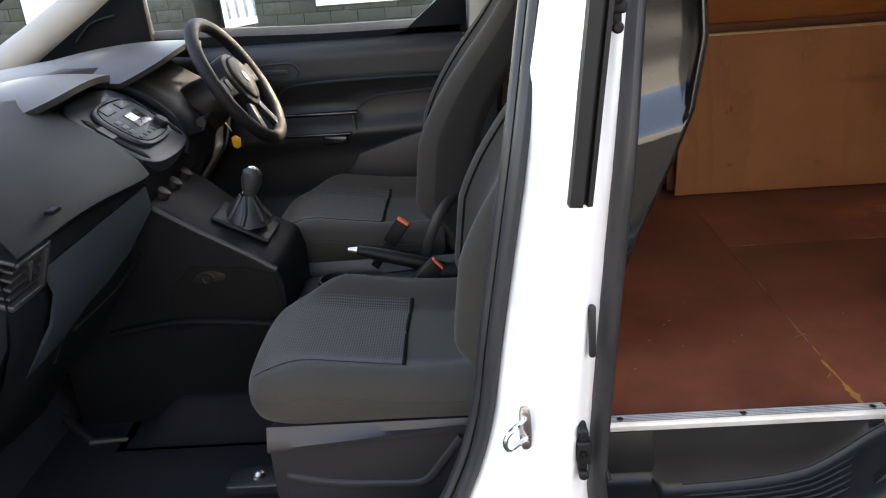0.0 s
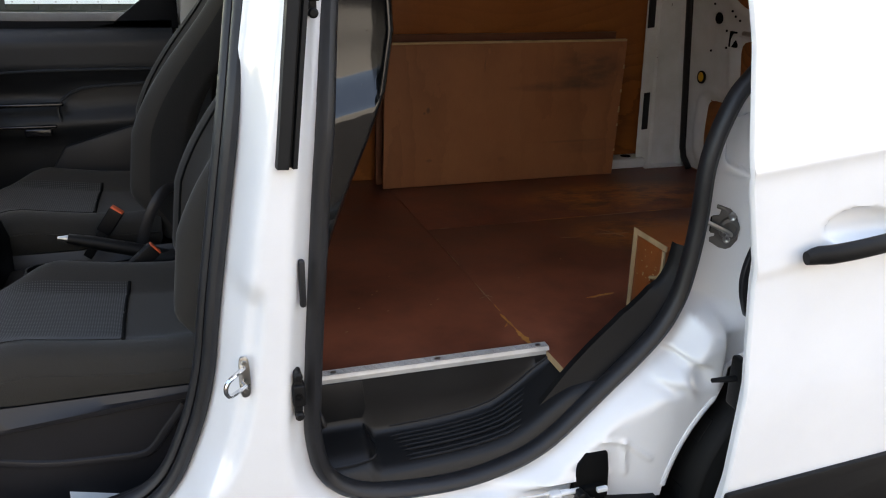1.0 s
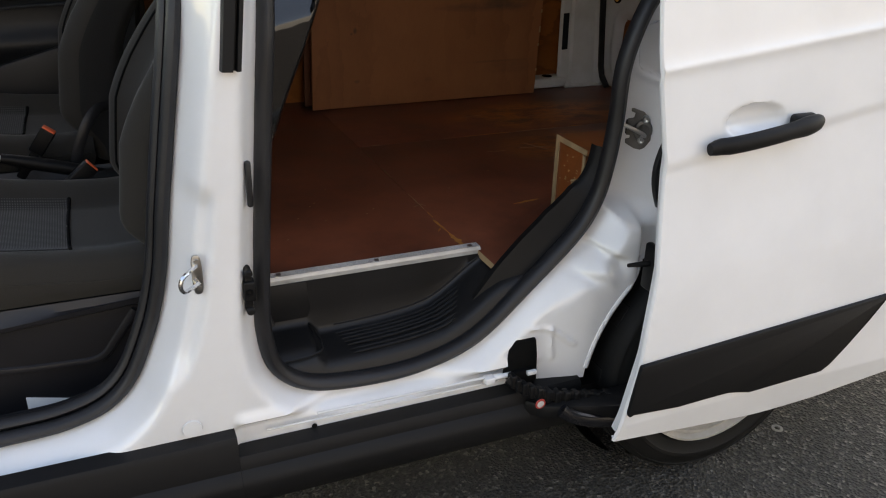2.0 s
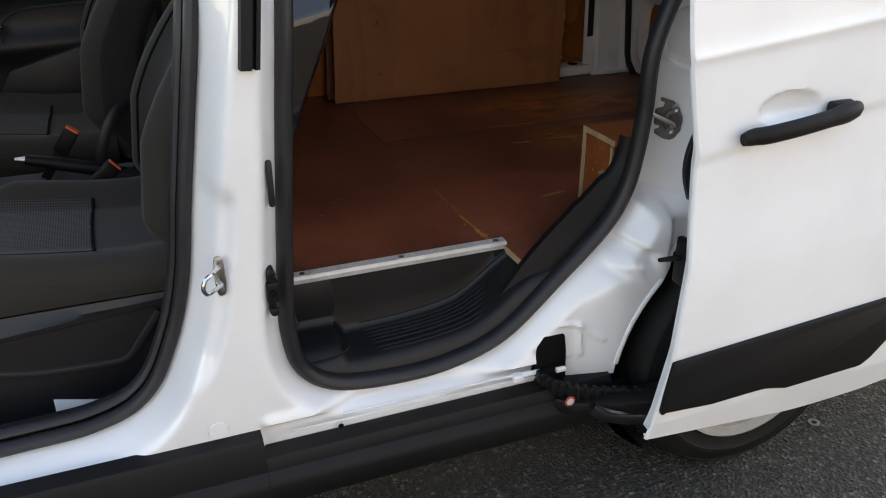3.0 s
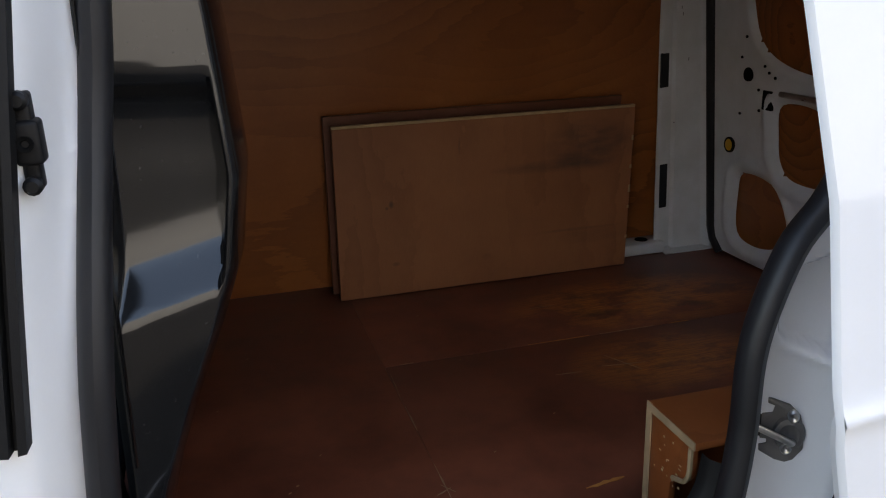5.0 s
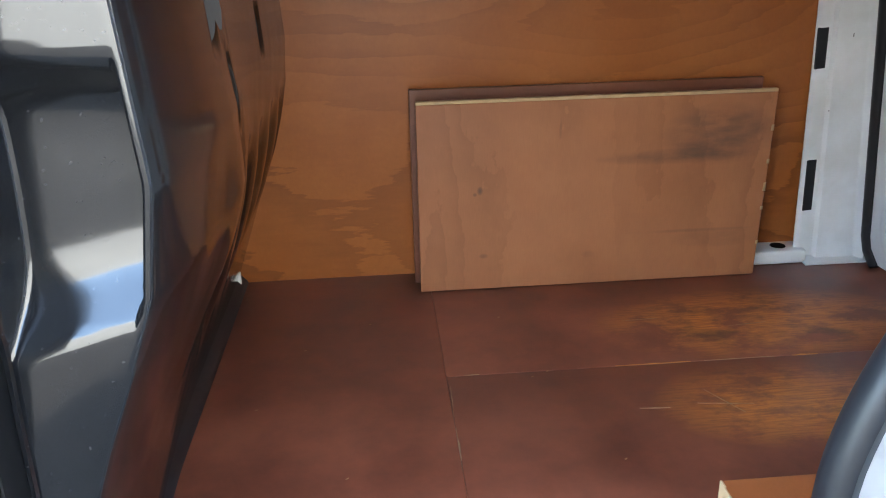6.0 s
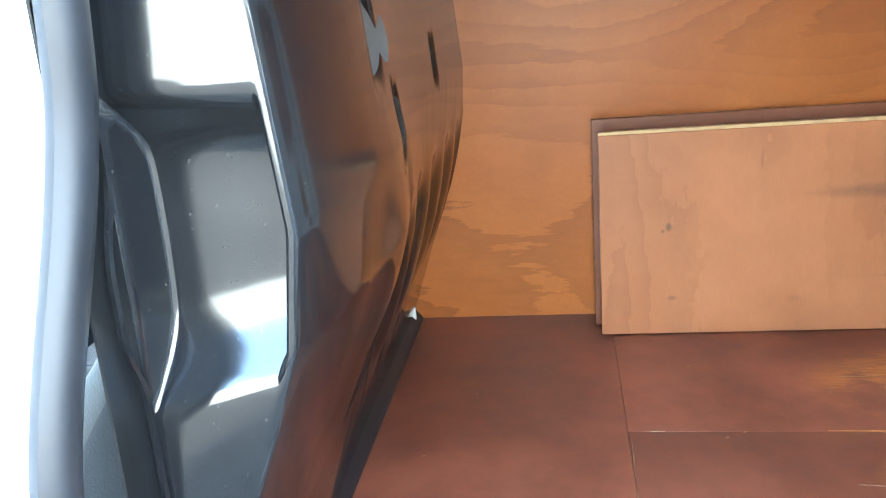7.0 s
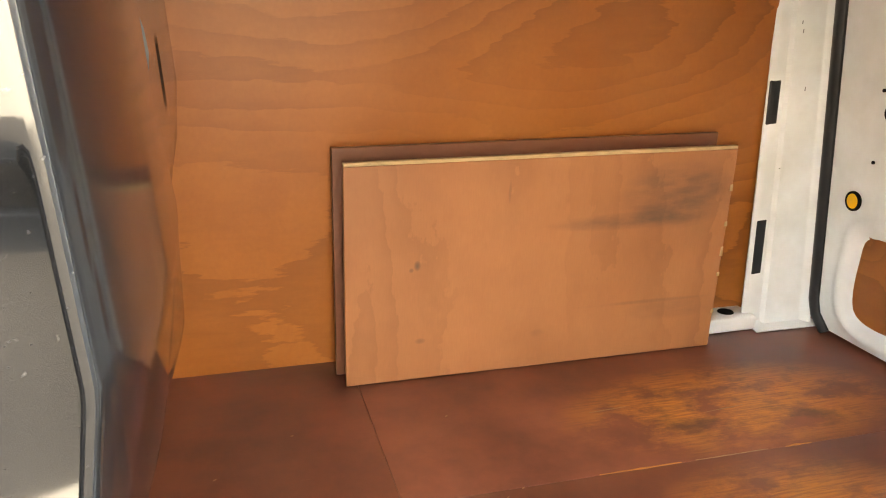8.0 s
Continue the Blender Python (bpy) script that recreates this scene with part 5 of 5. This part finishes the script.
part("centre_hood", hood(0.62, 1.14, -0.812, 1.203, 1.160, 0.018), DASH_GREY, dashboard, "grey brow over the centre stack", thick=0.015)
part("cluster_hood", hood(1.09, 1.66, -0.735, 1.222, 1.160, 0.012), DASH_GREY, dashboard, "grey brow over the instruments", thick=0.015)
part("surround_ridge", tube(smooth_line([(-0.90, 1.118, 1.168), (-0.885, 1.12, 1.162), (-0.811, 1.122, 1.128), (-0.735, 1.120, 1.064), (-0.700, 1.10, 1.005), (-0.690, 1.05, 0.975)], 5), 0.011, 10), DASH, dashboard, "raised ridge round the control panel")
part("cluster", join(box(-0.93, -0.90, 1.16, 1.56, 1.03, 1.19, 0.01), prism([(-0.93, 1.02), (-0.93, 1.165), (-0.885, 1.155), (-0.811, 1.120), (-0.74, 1.060), (-0.71, 1.00)], 1.122, 1.145, "y", 0.004)), DARK, dashboard, "dark instrument cluster")
part("storage_tray", box(-0.98, -0.90, 0.74, 1.10, 1.08, 1.160, 0.01), DARK, dashboard)

# centre stack: sloping control panel
TILT_M = pose(-0.768, 0.960, 1.078, 0, 37, 0) @ pose(0, 0, 0, 0, 0, 90)
stack = thing("centre_stack", (-0.74, 0.955, 0.95), "dark grey radio and heater control panel in the dashboard", "control panel")


def leaf(a, top, low, n=9):
    """An outline with a broad arched top and a narrower rounded foot."""
    return [tuple(map(float, p)) for p in smooth_line([(-a, top * 0.45), (-a * 0.82, top * 0.85), (-a * 0.4, top), (a * 0.4, top), (a * 0.82, top * 0.85), (a, top * 0.45), (a * 0.97, low * 0.3), (a * 0.80, low * 0.8), (a * 0.4, low), (-a * 0.4, low), (-a * 0.80, low * 0.8), (-a * 0.97, low * 0.3)], 4, True)]


part("panel", moved(prism(leaf(0.168, 0.135, -0.118), -0.05, 0.0, "z", 0.010), TILT_M), PANEL, stack)
part("keypad", moved(prism(leaf(0.112, 0.085, -0.075), 0.0, 0.014, "z", 0.007), TILT_M), PANEL, stack, "raised grey keypad")
part("rim_line", moved(tube([(x, y, 0.0145) for x, y in leaf(0.100, 0.074, -0.064)], 0.0016, 6, True), TILT_M), DARK, stack)
part("display", moved(box(-0.020, 0.062, -0.020, 0.028, 0.014, 0.0160, 0.001), TILT_M), GLOSS, stack, "small dark display")
part("display_window", moved(box(-0.016, 0.024, 0.000, 0.024, 0.0161, 0.0168), TILT_M), PAPER, stack, "pale display window")
part("knob", moved(lathe([(0.019, 0.013), (0.018, 0.028), (0.014, 0.032), (0.0, 0.032)], (0.062, -0.040, 0), "z", 22), TILT_M), PLASTIC, stack)
for k in range(5):
    part("button", moved(box(-0.075 + 0.026 * k, -0.055 + 0.026 * k, -0.048, -0.038, 0.013, 0.0160, 0.001), TILT_M), PANEL, stack)
for k in range(3):
    part("button", moved(box(-0.085, -0.060, -0.026 + 0.018 * k, -0.014 + 0.018 * k, 0.013, 0.0160, 0.001), TILT_M), PANEL, stack)
for k in range(2):
    part("side_button", moved(box(-0.070 + 0.085 * k, -0.015 + 0.085 * k, 0.044, 0.068, 0.013, 0.0165, 0.004), TILT_M), PANEL, stack)
for sgn in (-1, 1):
    slot_line = [(sgn * (0.132 - 0.25 * max(-0.03 - y, 0)), y, 0.0) for y in np.linspace(0.075, -0.092, 14)]
    part("side_slot", moved(tube(slot_line, [0.003] + [0.011] * 12 + [0.003], 8, flat=0.35, up=(0, 0, 1)), TILT_M), DARK, stack, "dark slot beside the keypad")
    part("slot_rib", moved(tube([(x + sgn * 0.004, y, 0.003) for x, y, _ in slot_line[1:-1]], 0.0014, 6), TILT_M), DASH_GREY, stack)
part("slot_label", moved(box(-0.146, -0.118, -0.008, 0.034, 0.003, 0.0065), TILT_M), DASH_GREY, stack)
part("tray_clip", box(-0.905, -0.875, 0.83, 0.87, 1.118, 1.140, 0.006), METAL, stack, "bright clip at the tray")

# centre console with gear lever
console = thing("centre_console", (-0.55, 0.955, 0.35), "black plastic centre console with gear lever", "console")
con = [(-0.80, 0.99), (-0.735, 0.945), (-0.66, 0.90), (-0.60, 0.845), (-0.50, 0.79), (-0.435, 0.755), (-0.42, 0.70), (-0.425, 0.34), (-1.0, 0.34), (-1.0, 0.7)]
part("body", prism(con, 0.805, 1.105, "y", 0.014), DASH, console, sharp=40)
part("side_ridge", tube([(-0.70, 0.803, 0.915), (-0.62, 0.802, 0.862), (-0.50, 0.802, 0.79), (-0.435, 0.805, 0.745)], 0.007, 8), DASH_GREY, console)
# Flat black sheet on the console side stands for the shade in its recess.
part("side_recess_shade", prism([(-0.70, 0.70), (-0.64, 0.765), (-0.50, 0.755), (-0.44, 0.735), (-0.43, 0.62), (-0.70, 0.60)], 0.8015, 0.804, "y", 0.001), DARK, console)
part("socket_plate", prism([(-0.645, 0.722), (-0.625, 0.75), (-0.585, 0.755), (-0.555, 0.745), (-0.56, 0.722)], 0.797, 0.802, "y", 0.002), PLASTIC, console)
part("socket", lathe([(0.016, -0.004), (0.013, -0.006), (0.009, -0.004), (0.0, -0.001)], (-0.60, 0.8015, 0.735), "y", 16), PLASTIC, console)
part("side_step", tube(smooth_line([(-0.86, 0.800, 0.60), (-0.70, 0.797, 0.625), (-0.55, 0.797, 0.618), (-0.43, 0.80, 0.60)], 4), 0.010, 8), DASH, console)
for k in range(3):
    part("heater_knob", moved(lathe([(0.020, 0.0), (0.018, 0.016), (0.013, 0.018), (0.0, 0.018)], (0, 0, 0), "z", 18), pose(-0.70, 0.87 + 0.085 * k, 0.925, 0, 38, 0)), PLASTIC, console, "round heater knob")
part("gear_plate", moved(box(-0.075, 0.075, -0.065, 0.065, 0.0, 0.012, 0.008), pose(-0.535, 0.955, 0.812, 0, 28, 0)), PLASTIC, console)
part("gaiter", moved(tube([(0, 0, 0.0), (0, 0, 0.02), (0.004, 0, 0.04), (0.008, 0, 0.06), (0.01, 0, 0.075)], [0.062, 0.050, 0.036, 0.024, 0.013], 10), pose(-0.53, 0.955, 0.818, 0, 5, 0)), RUBBER, console, "soft black gaiter")
for k in range(7):
    a = 2 * math.pi * (k + 0.3) / 7
    part("fold", tube(smooth_line([(-0.53 + 0.060 * math.cos(a), 0.955 + 0.056 * math.sin(a), 0.824), (-0.528 + 0.040 * math.cos(a + 0.15), 0.955 + 0.040 * math.sin(a + 0.15), 0.850), (-0.524 + 0.024 * math.cos(a + 0.1), 0.955 + 0.024 * math.sin(a + 0.1), 0.872), (-0.521 + 0.013 * math.cos(a), 0.955 + 0.013 * math.sin(a), 0.888)], 3), 0.0065, 7), RUBBER, console)
part("collar", tube([(-0.519, 0.955, 0.884), (-0.517, 0.955, 0.894)], 0.0165, 14), GLOSS, console, "glossy collar round the lever")
lever = part("gear_lever", tube([(-0.522, 0.955, 0.86), (-0.512, 0.955, 0.90)], 0.010, 12), CHROME, console)
part("gear_knob", tube([(-0.513, 0.955, 0.885), (-0.508, 0.955, 0.905), (-0.502, 0.955, 0.925), (-0.496, 0.955, 0.945), (-0.492, 0.955, 0.955)], [0.014, 0.021, 0.026, 0.024, 0.012], 16), DASH_GREY, lever, "rounded black gear knob")
part("knob_cap", tube([(-0.494, 0.955, 0.9535), (-0.491, 0.955, 0.9585)], [0.012, 0.003], 14), METAL, lever, "chrome cap")
part("cup_holder", lathe([(0.042, 0.0), (0.042, 0.02), (0.036, 0.02), (0.034, -0.06), (0.0, -0.06)], (-0.33, 0.955, 0.63), "z", 24), PLASTIC, console)
part("tunnel", box(-0.43, 0.10, 0.875, 1.06, 0.34, 0.62, 0.02), PLASTIC, console)

# steering wheel
STEER = pose(-0.612, 1.37, 1.105, 0, 60, 0)
wheel_c = thing("steering_wheel", (-0.61, 1.37, 1.1), "black three-spoke steering wheel with a round hub", "steering wheel")
part("wheel_rim", moved(tube([(0.187 * math.cos(a), 0.187 * math.sin(a), 0) for a in np.linspace(0, 2 * math.pi, 64, endpoint=False)], 0.0185, 14, True, up=(0, 0, 1)), STEER), HUB, wheel_c)
hub_line = [(float(p[0]), float(p[1])) for p in smooth_line([(-0.074, -0.045), (-0.084, 0.0), (-0.074, 0.045), (-0.035, 0.078), (0.020, 0.072), (0.070, 0.042), (0.088, 0.0), (0.070, -0.042), (0.020, -0.072), (-0.035, -0.078)], 5, True)]
part("hub", moved(join(prism(hub_line, -0.045, 0.016, "z", 0.012), prism([(x * 0.80, y * 0.80) for x, y in hub_line], 0.010, 0.026, "z", 0.010)), STEER), HUB, wheel_c)
for a, w in ((90, 0.034), (-90, 0.034), (24, 0.018), (-24, 0.018)):
    part("spoke", moved(prism([(0.05, -w), (0.12, -w * 0.8), (0.182, -w), (0.182, w), (0.12, w * 0.8), (0.05, w)], -0.016, 0.004, "z", 0.006), STEER @ pose(0, 0, 0, 0, 0, a)), HUB if abs(a) > 50 else PANEL, wheel_c)
for sgn in (-1, 1):
    part("thumb_button", moved(box(-0.022, 0.014, sgn * 0.105 - 0.016, sgn * 0.105 + 0.016, 0.002, 0.008, 0.003), STEER), HUB, wheel_c)
part("badge", moved(lathe([(0.017, 0.025), (0.016, 0.0285), (0.0, 0.0295)], (0, 0, 0), "z", 24), STEER), STEEL, wheel_c, "plain oval emblem")
part("column", moved(tube([(0, 0, -0.03), (0, 0, -0.12), (0, 0, -0.24)], [0.055, 0.075, 0.08], 16), STEER), PLASTIC, wheel_c)
part("stalk", join(rod((-0.66, 1.30, 1.08), (-0.635, 1.20, 1.10), 0.008, 10), rod((-0.635, 1.21, 1.098), (-0.632, 1.185, 1.102), 0.012, 10)), PLASTIC, wheel_c)
part("stalk", join(rod((-0.68, 1.30, 1.03), (-0.67, 1.17, 1.035), 0.009, 10), rod((-0.67, 1.18, 1.035), (-0.668, 1.155, 1.036), 0.013, 10)), PLASTIC, wheel_c)
key_tag = thing("key_tag", (-0.66, 1.42, 0.91), "small yellow tag hanging from the ignition key", "key tag")
part("tag", prism([(-0.682, 0.925), (-0.668, 0.932), (-0.654, 0.922), (-0.656, 0.897), (-0.668, 0.890), (-0.680, 0.898)], 1.448, 1.452, "y", 0.001), YELLOW, key_tag)
part("key_ring", tube([(-0.668, 1.45, 0.93), (-0.70, 1.44, 0.99)], 0.002, 6), METAL, key_tag)

# ---- driver's door, cab floor, far side ----
WIN = [(-0.985, 1.165), (-0.62, 1.150), (-0.20, 1.140), (-0.145, 1.150), (-0.02, 1.275), (0.0, 1.32), (0.01, 1.50), (-0.06, 1.60), (-0.35, 1.63), (-0.62, 1.62), (-0.90, 1.58), (-0.985, 1.50)]
far_side = part("far_side", pierced(np.arange(-1.40, 2.44, 0.025), np.arange(0.26, 1.80, 0.025), [WIN], lambda X, Z, ds: 1.80 - 0.10 * np.clip(Z - 1.0, 0, 9) ** 2), PAINT, van, "white painted far side")


def door_panel(x, z):
    base = 1.700 + 0.006 * math.sin(3 * x)
    base -= 0.035 * float(sstep(0.99, 1.05, z)) * float(1 - sstep(1.12, 1.18, z))
    base += 0.03 * float(sstep(1.15, 1.185, z))
    base -= 0.030 * math.exp(-((z - 0.875 - 0.03 * x) / 0.040) ** 2) * float(sstep(-0.90, -0.70, x))
    base += 0.020 * math.exp(-((z - 0.96) / 0.03) ** 2) * float(sstep(-0.25, -0.40, x))
    base -= 0.05 * float(1 - sstep(0.55, 0.66, z))
    return base


driver_door = thing("driver_door", (-0.5, 1.72, 0.36), "black plastic inner trim of the closed driver's door", "car door")
part("trim_panel", patch(lambda x, z: (x, door_panel(x, z), z + (0.0 if z < 1.15 else 0.0)), np.linspace(-1.08, 0.03, 60), np.linspace(0.36, 1.175, 60)), DOOR_TRIM, driver_door, sharp=60)
part("window_ledge", patch(lambda x, k: (x, (1.70, 1.70, 1.74, 1.80)[k], (1.155, 1.186, 1.207, 1.204)[k] + 0.018 * float(sstep(-0.3, -1.0, x))), np.linspace(-1.08, 0.03, 30), range(4)), DASH, driver_door)
part("crease", tube(smooth_line([(-0.585, 1.690, 0.975), (-0.560, 1.680, 1.012), (-0.520, 1.668, 1.033), (-0.37, 1.660, 1.041), (-0.11, 1.658, 1.042), (0.02, 1.658, 1.040)], 5), 0.0045, 6), PANEL, driver_door)
part("armrest_seam", tube(smooth_line([(0.02, 1.668, 0.998), (-0.108, 1.672, 0.993), (-0.24, 1.676, 0.985), (-0.30, 1.676, 0.965), (-0.335, 1.672, 0.925), (-0.33, 1.664, 0.88)], 5), 0.0045, 6), PANEL, driver_door)
part("inner_handle", join(tube(smooth_line([(-0.72, 1.672, 1.105), (-0.608, 1.664, 1.104), (-0.520, 1.662, 1.105), (-0.494, 1.662, 1.078), (-0.520, 1.664, 1.056), (-0.60, 1.668, 1.040), (-0.72, 1.676, 1.030)], 5), 0.006, 8), box(-0.66, -0.525, 1.658, 1.682, 1.066, 1.092, 0.008)), PANEL, driver_door, "dark door handle")
# Thin black sheet in place of the shade in the hollow behind the handle.
part("handle_recess_shade", prism([(-0.70, 1.044), (-0.53, 1.060), (-0.508, 1.078), (-0.525, 1.098), (-0.70, 1.098)], 1.6655, 1.668, "y", 0.001), DARK, driver_door)
part("switch_panel", join(box(-0.57, -0.318, 1.650, 1.675, 0.930, 0.942, 0.004), box(-0.57, -0.345, 1.655, 1.69, 0.862, 0.872, 0.004), box(-0.44, -0.36, 1.652, 1.69, 0.835, 0.862, 0.006)), GLOSS, driver_door)
part("door_pocket", prism([(-0.33, 0.80), (0.02, 0.90), (0.02, 0.70), (-0.30, 0.62), (-0.42, 0.66)], 1.655, 1.685, "y", 0.012), DASH_GREY, driver_door, "grey door pocket")
part("window_corner", prism([(-0.24, 1.165), (-0.145, 1.182), (-0.02, 1.28), (0.0, 1.34), (0.0, 1.70), (0.06, 1.70), (0.05, 1.16)], 1.70, 1.725, "y", 0.004), DASH, driver_door, "black corner trim of the window")
pane = part("window_pane", prism(WIN, 1.765, 1.769, "y"), GLASS, driver_door, "clear side window")
pane.visible_shadow = False
part("window_frame", tube([(x, 1.755, z) for x, z in smooth_line(WIN, 4, True)], 0.012, 8, True), RUBBER, driver_door)
part("quarter_bar", tube([(-0.975, 1.74, 1.19), (-0.99, 1.72, 1.40)], 0.018, 8), RUBBER, driver_door)
part("far_pillar_trim", patch(lambda z, k: ((0.035, 0.045, 0.085, 0.14, 0.16)[k] + 0.08 * (z - 1.0), (1.74, 1.69, 1.67, 1.68, 1.74)[k], z), np.linspace(0.5, 1.76, 12), range(5)), CREAM, van, "pale pillar trim")
part("windscreen_pillar", tube([(-1.42, 1.60, 1.155), (-1.28, 1.585, 1.235), (-1.11, 1.57, 1.335), (-0.85, 1.545, 1.50), (-0.55, 1.50, 1.68)], [0.055, 0.050, 0.046, 0.045, 0.045], 12, flat=0.6), CREAM, van, "pale windscreen pillar trim")
part("sail_panel", prism([(-1.45, 1.06), (-0.945, 1.06), (-0.955, 1.50), (-1.02, 1.455), (-1.45, 1.19)], 1.665, 1.69, "y", 0.004), DASH, van, "black speaker panel")
part("sail_trim", tube(smooth_line([(-1.19, 1.663, 1.215), (-1.13, 1.663, 1.27), (-1.05, 1.663, 1.29)], 4), 0.003, 6), DASH_GREY, van)
part("cab_floor", box(-1.25, 0.17, 0.17, 1.74, 0.30, 0.345, 0.01), CARPET, van, "black cab floor covering")
part("footwell_wall", patch(lambda y, k: ((-1.02, -1.22, -1.25)[k], y, (0.34, 0.52, 1.1)[k]), (0.15, 1.74), range(3)), CARPET, van)
part("footwell_rib", tube([(-1.17, 0.92, 0.372), (-1.05, 0.82, 0.360), (-0.931, 0.716, 0.352), (-0.845, 0.726, 0.350)], [0.010, 0.012, 0.010, 0.006], 8), SEAT_BASE, van)
part("floor_hump", patch(lambda x, y: (x, y, 0.345 + 0.075 * float(sstep(0.70, 0.80, y)) * float(sstep(-0.84, -0.72, x)) * float(1 - sstep(-0.46, -0.38, x))), np.linspace(-0.86, -0.36, 26), np.linspace(0.68, 0.82, 14)), CARPET, van, "raised hump in the cab floor")
part("rear_wall_cab", box(0.10, 0.15, 0.20, 1.74, 0.34, 0.60, 0.01), CARPET, van)
card = solid("paper_card", moved(box(-0.10, 0.10, -0.028, 0.028, -0.002, 0.002, 0.0008), pose(-0.145, 0.378, 0.374, 62, 0, 8)), PAPER, "white card lying under the passenger seat", "card")

mirror = thing("door_mirror", (-0.78, 1.95, 1.18), "black door mirror outside the driver's window", "door mirror")
part("housing", moved(box(-0.125, -0.002, -0.104, 0.104, -0.120, 0.130, 0.028), pose(-0.738, 1.975, 1.232, 0, -2.4, -23.6)), HUB, mirror)
part("mirror_glass", moved(box(-0.003, 0.003, -0.092, 0.092, -0.058, 0.085), pose(-0.738, 1.975, 1.262, 0, -2.4, -23.6)), MIRROR, mirror, "mirror glass")
part("lower_mirror_glass", moved(patch(lambda y, z: (0.004 - (y * y + z * z) / 0.9, y, z), np.linspace(-0.088, 0.088, 17), np.linspace(-0.029, 0.029, 9)), pose(-0.738, 1.975, 1.166, 0, -1.0, -23.6)), MIRROR, mirror, "wide-angle mirror glass")
part("arm", box(-0.86, -0.80, 1.79, 1.88, 1.14, 1.20, 0.01), PLASTIC, mirror)

# ---- outside beyond the van ----
washer = solid("washer", lathe([(0.016, 0.0), (0.016, 0.003), (0.008, 0.003), (0.008, 0.0)], (1.614, 0.087, 0.001), "z", 20), CREAM, "small pale washer lying on the asphalt", "washer")
garden_wall = solid("boundary_wall", box(-22, 32, 13.04, 13.24, 0, 1.40, 0.01), MORTAR, "grey block boundary wall beyond the van", "wall", kind="structure")
bank = solid("verge", patch(lambda u, v: (u, v, 0.012 + 0.05 * float(sstep(12.2, 12.9, v))), np.linspace(-24, 32, 60), (11.6, 12.0, 12.4, 12.8, 13.05)), MOSS, "mossy strip of ground along the wall", "verge", kind="structure")
sign = thing("white_board", (-0.6, 13.0, 0.47), "white board with dark lettering fixed on the wall", "board")
part("board", box(-2.35, 1.60, 12.965, 12.99, 0.50, 1.70, 0.004), WHITE_SIGN, sign)
for x0, x1, z0, z1 in ((-2.08, -1.93, 0.99, 1.04), (-1.75, -1.62, 0.86, 1.24), (-1.50, -1.37, 0.86, 1.24)):
    part("letter_bar", box(x0, x1, 12.958, 12.964, z0, z1), DARK, sign)
for k in range(12):
    part("rivet", lathe([(0.014, 0.0), (0.010, -0.006), (0.0, -0.007)], (-2.25 + 0.30 * k, 12.964, 0.53), "y", 8), METAL, sign)
long_sign = thing("white_board", (20, 13.0, 0.47), "long white board with dark bars, fixed on the boundary wall", "board")
part("board", box(13.5, 28.0, 13.012, 13.041, 0.40, 1.75, 0.004), WHITE_SIGN, long_sign)
for k in range(24):
    part("letter_bar", box(14.0 + 0.56 * k, 14.16 + 0.56 * k, 13.004, 13.0125, 0.72, 1.28, 0.003), DARK, long_sign)
fence = thing("metal_fence", (-14, 24, 0), "grey-green upright bar fence far beyond the windscreen", "fence")
for k in range(40):
    part("bar", box(-19 + 0.28 * k, -18.9 + 0.28 * k, 24.0, 24.04, 0.10, 1.8), FENCE, fence)
part("rail", box(-19.1, -7.9, 24.05, 24.08, 0.16, 0.24), FENCE, fence)
part("backing", box(-19.2, -7.8, 24.2, 24.26, 0.0, 1.8), FENCE, fence)
bm_block = shell("block", box(0, 0.441, 0, 0.06, 0, 0.192, 0.008), BRICK)
for row in range(7):
    for col in range(30):
        b = new("block", bm_block)
        b.location = (-9.5 + 0.447 * col + (0.22 if row % 2 else 0), 13.0 + 0.010 * ((row * 7 + col * 5) % 4) / 4, 0.01 + 0.197 * row + 0.003 * ((row * 5 + col * 3) % 5) / 5)
        b.parent = garden_wall
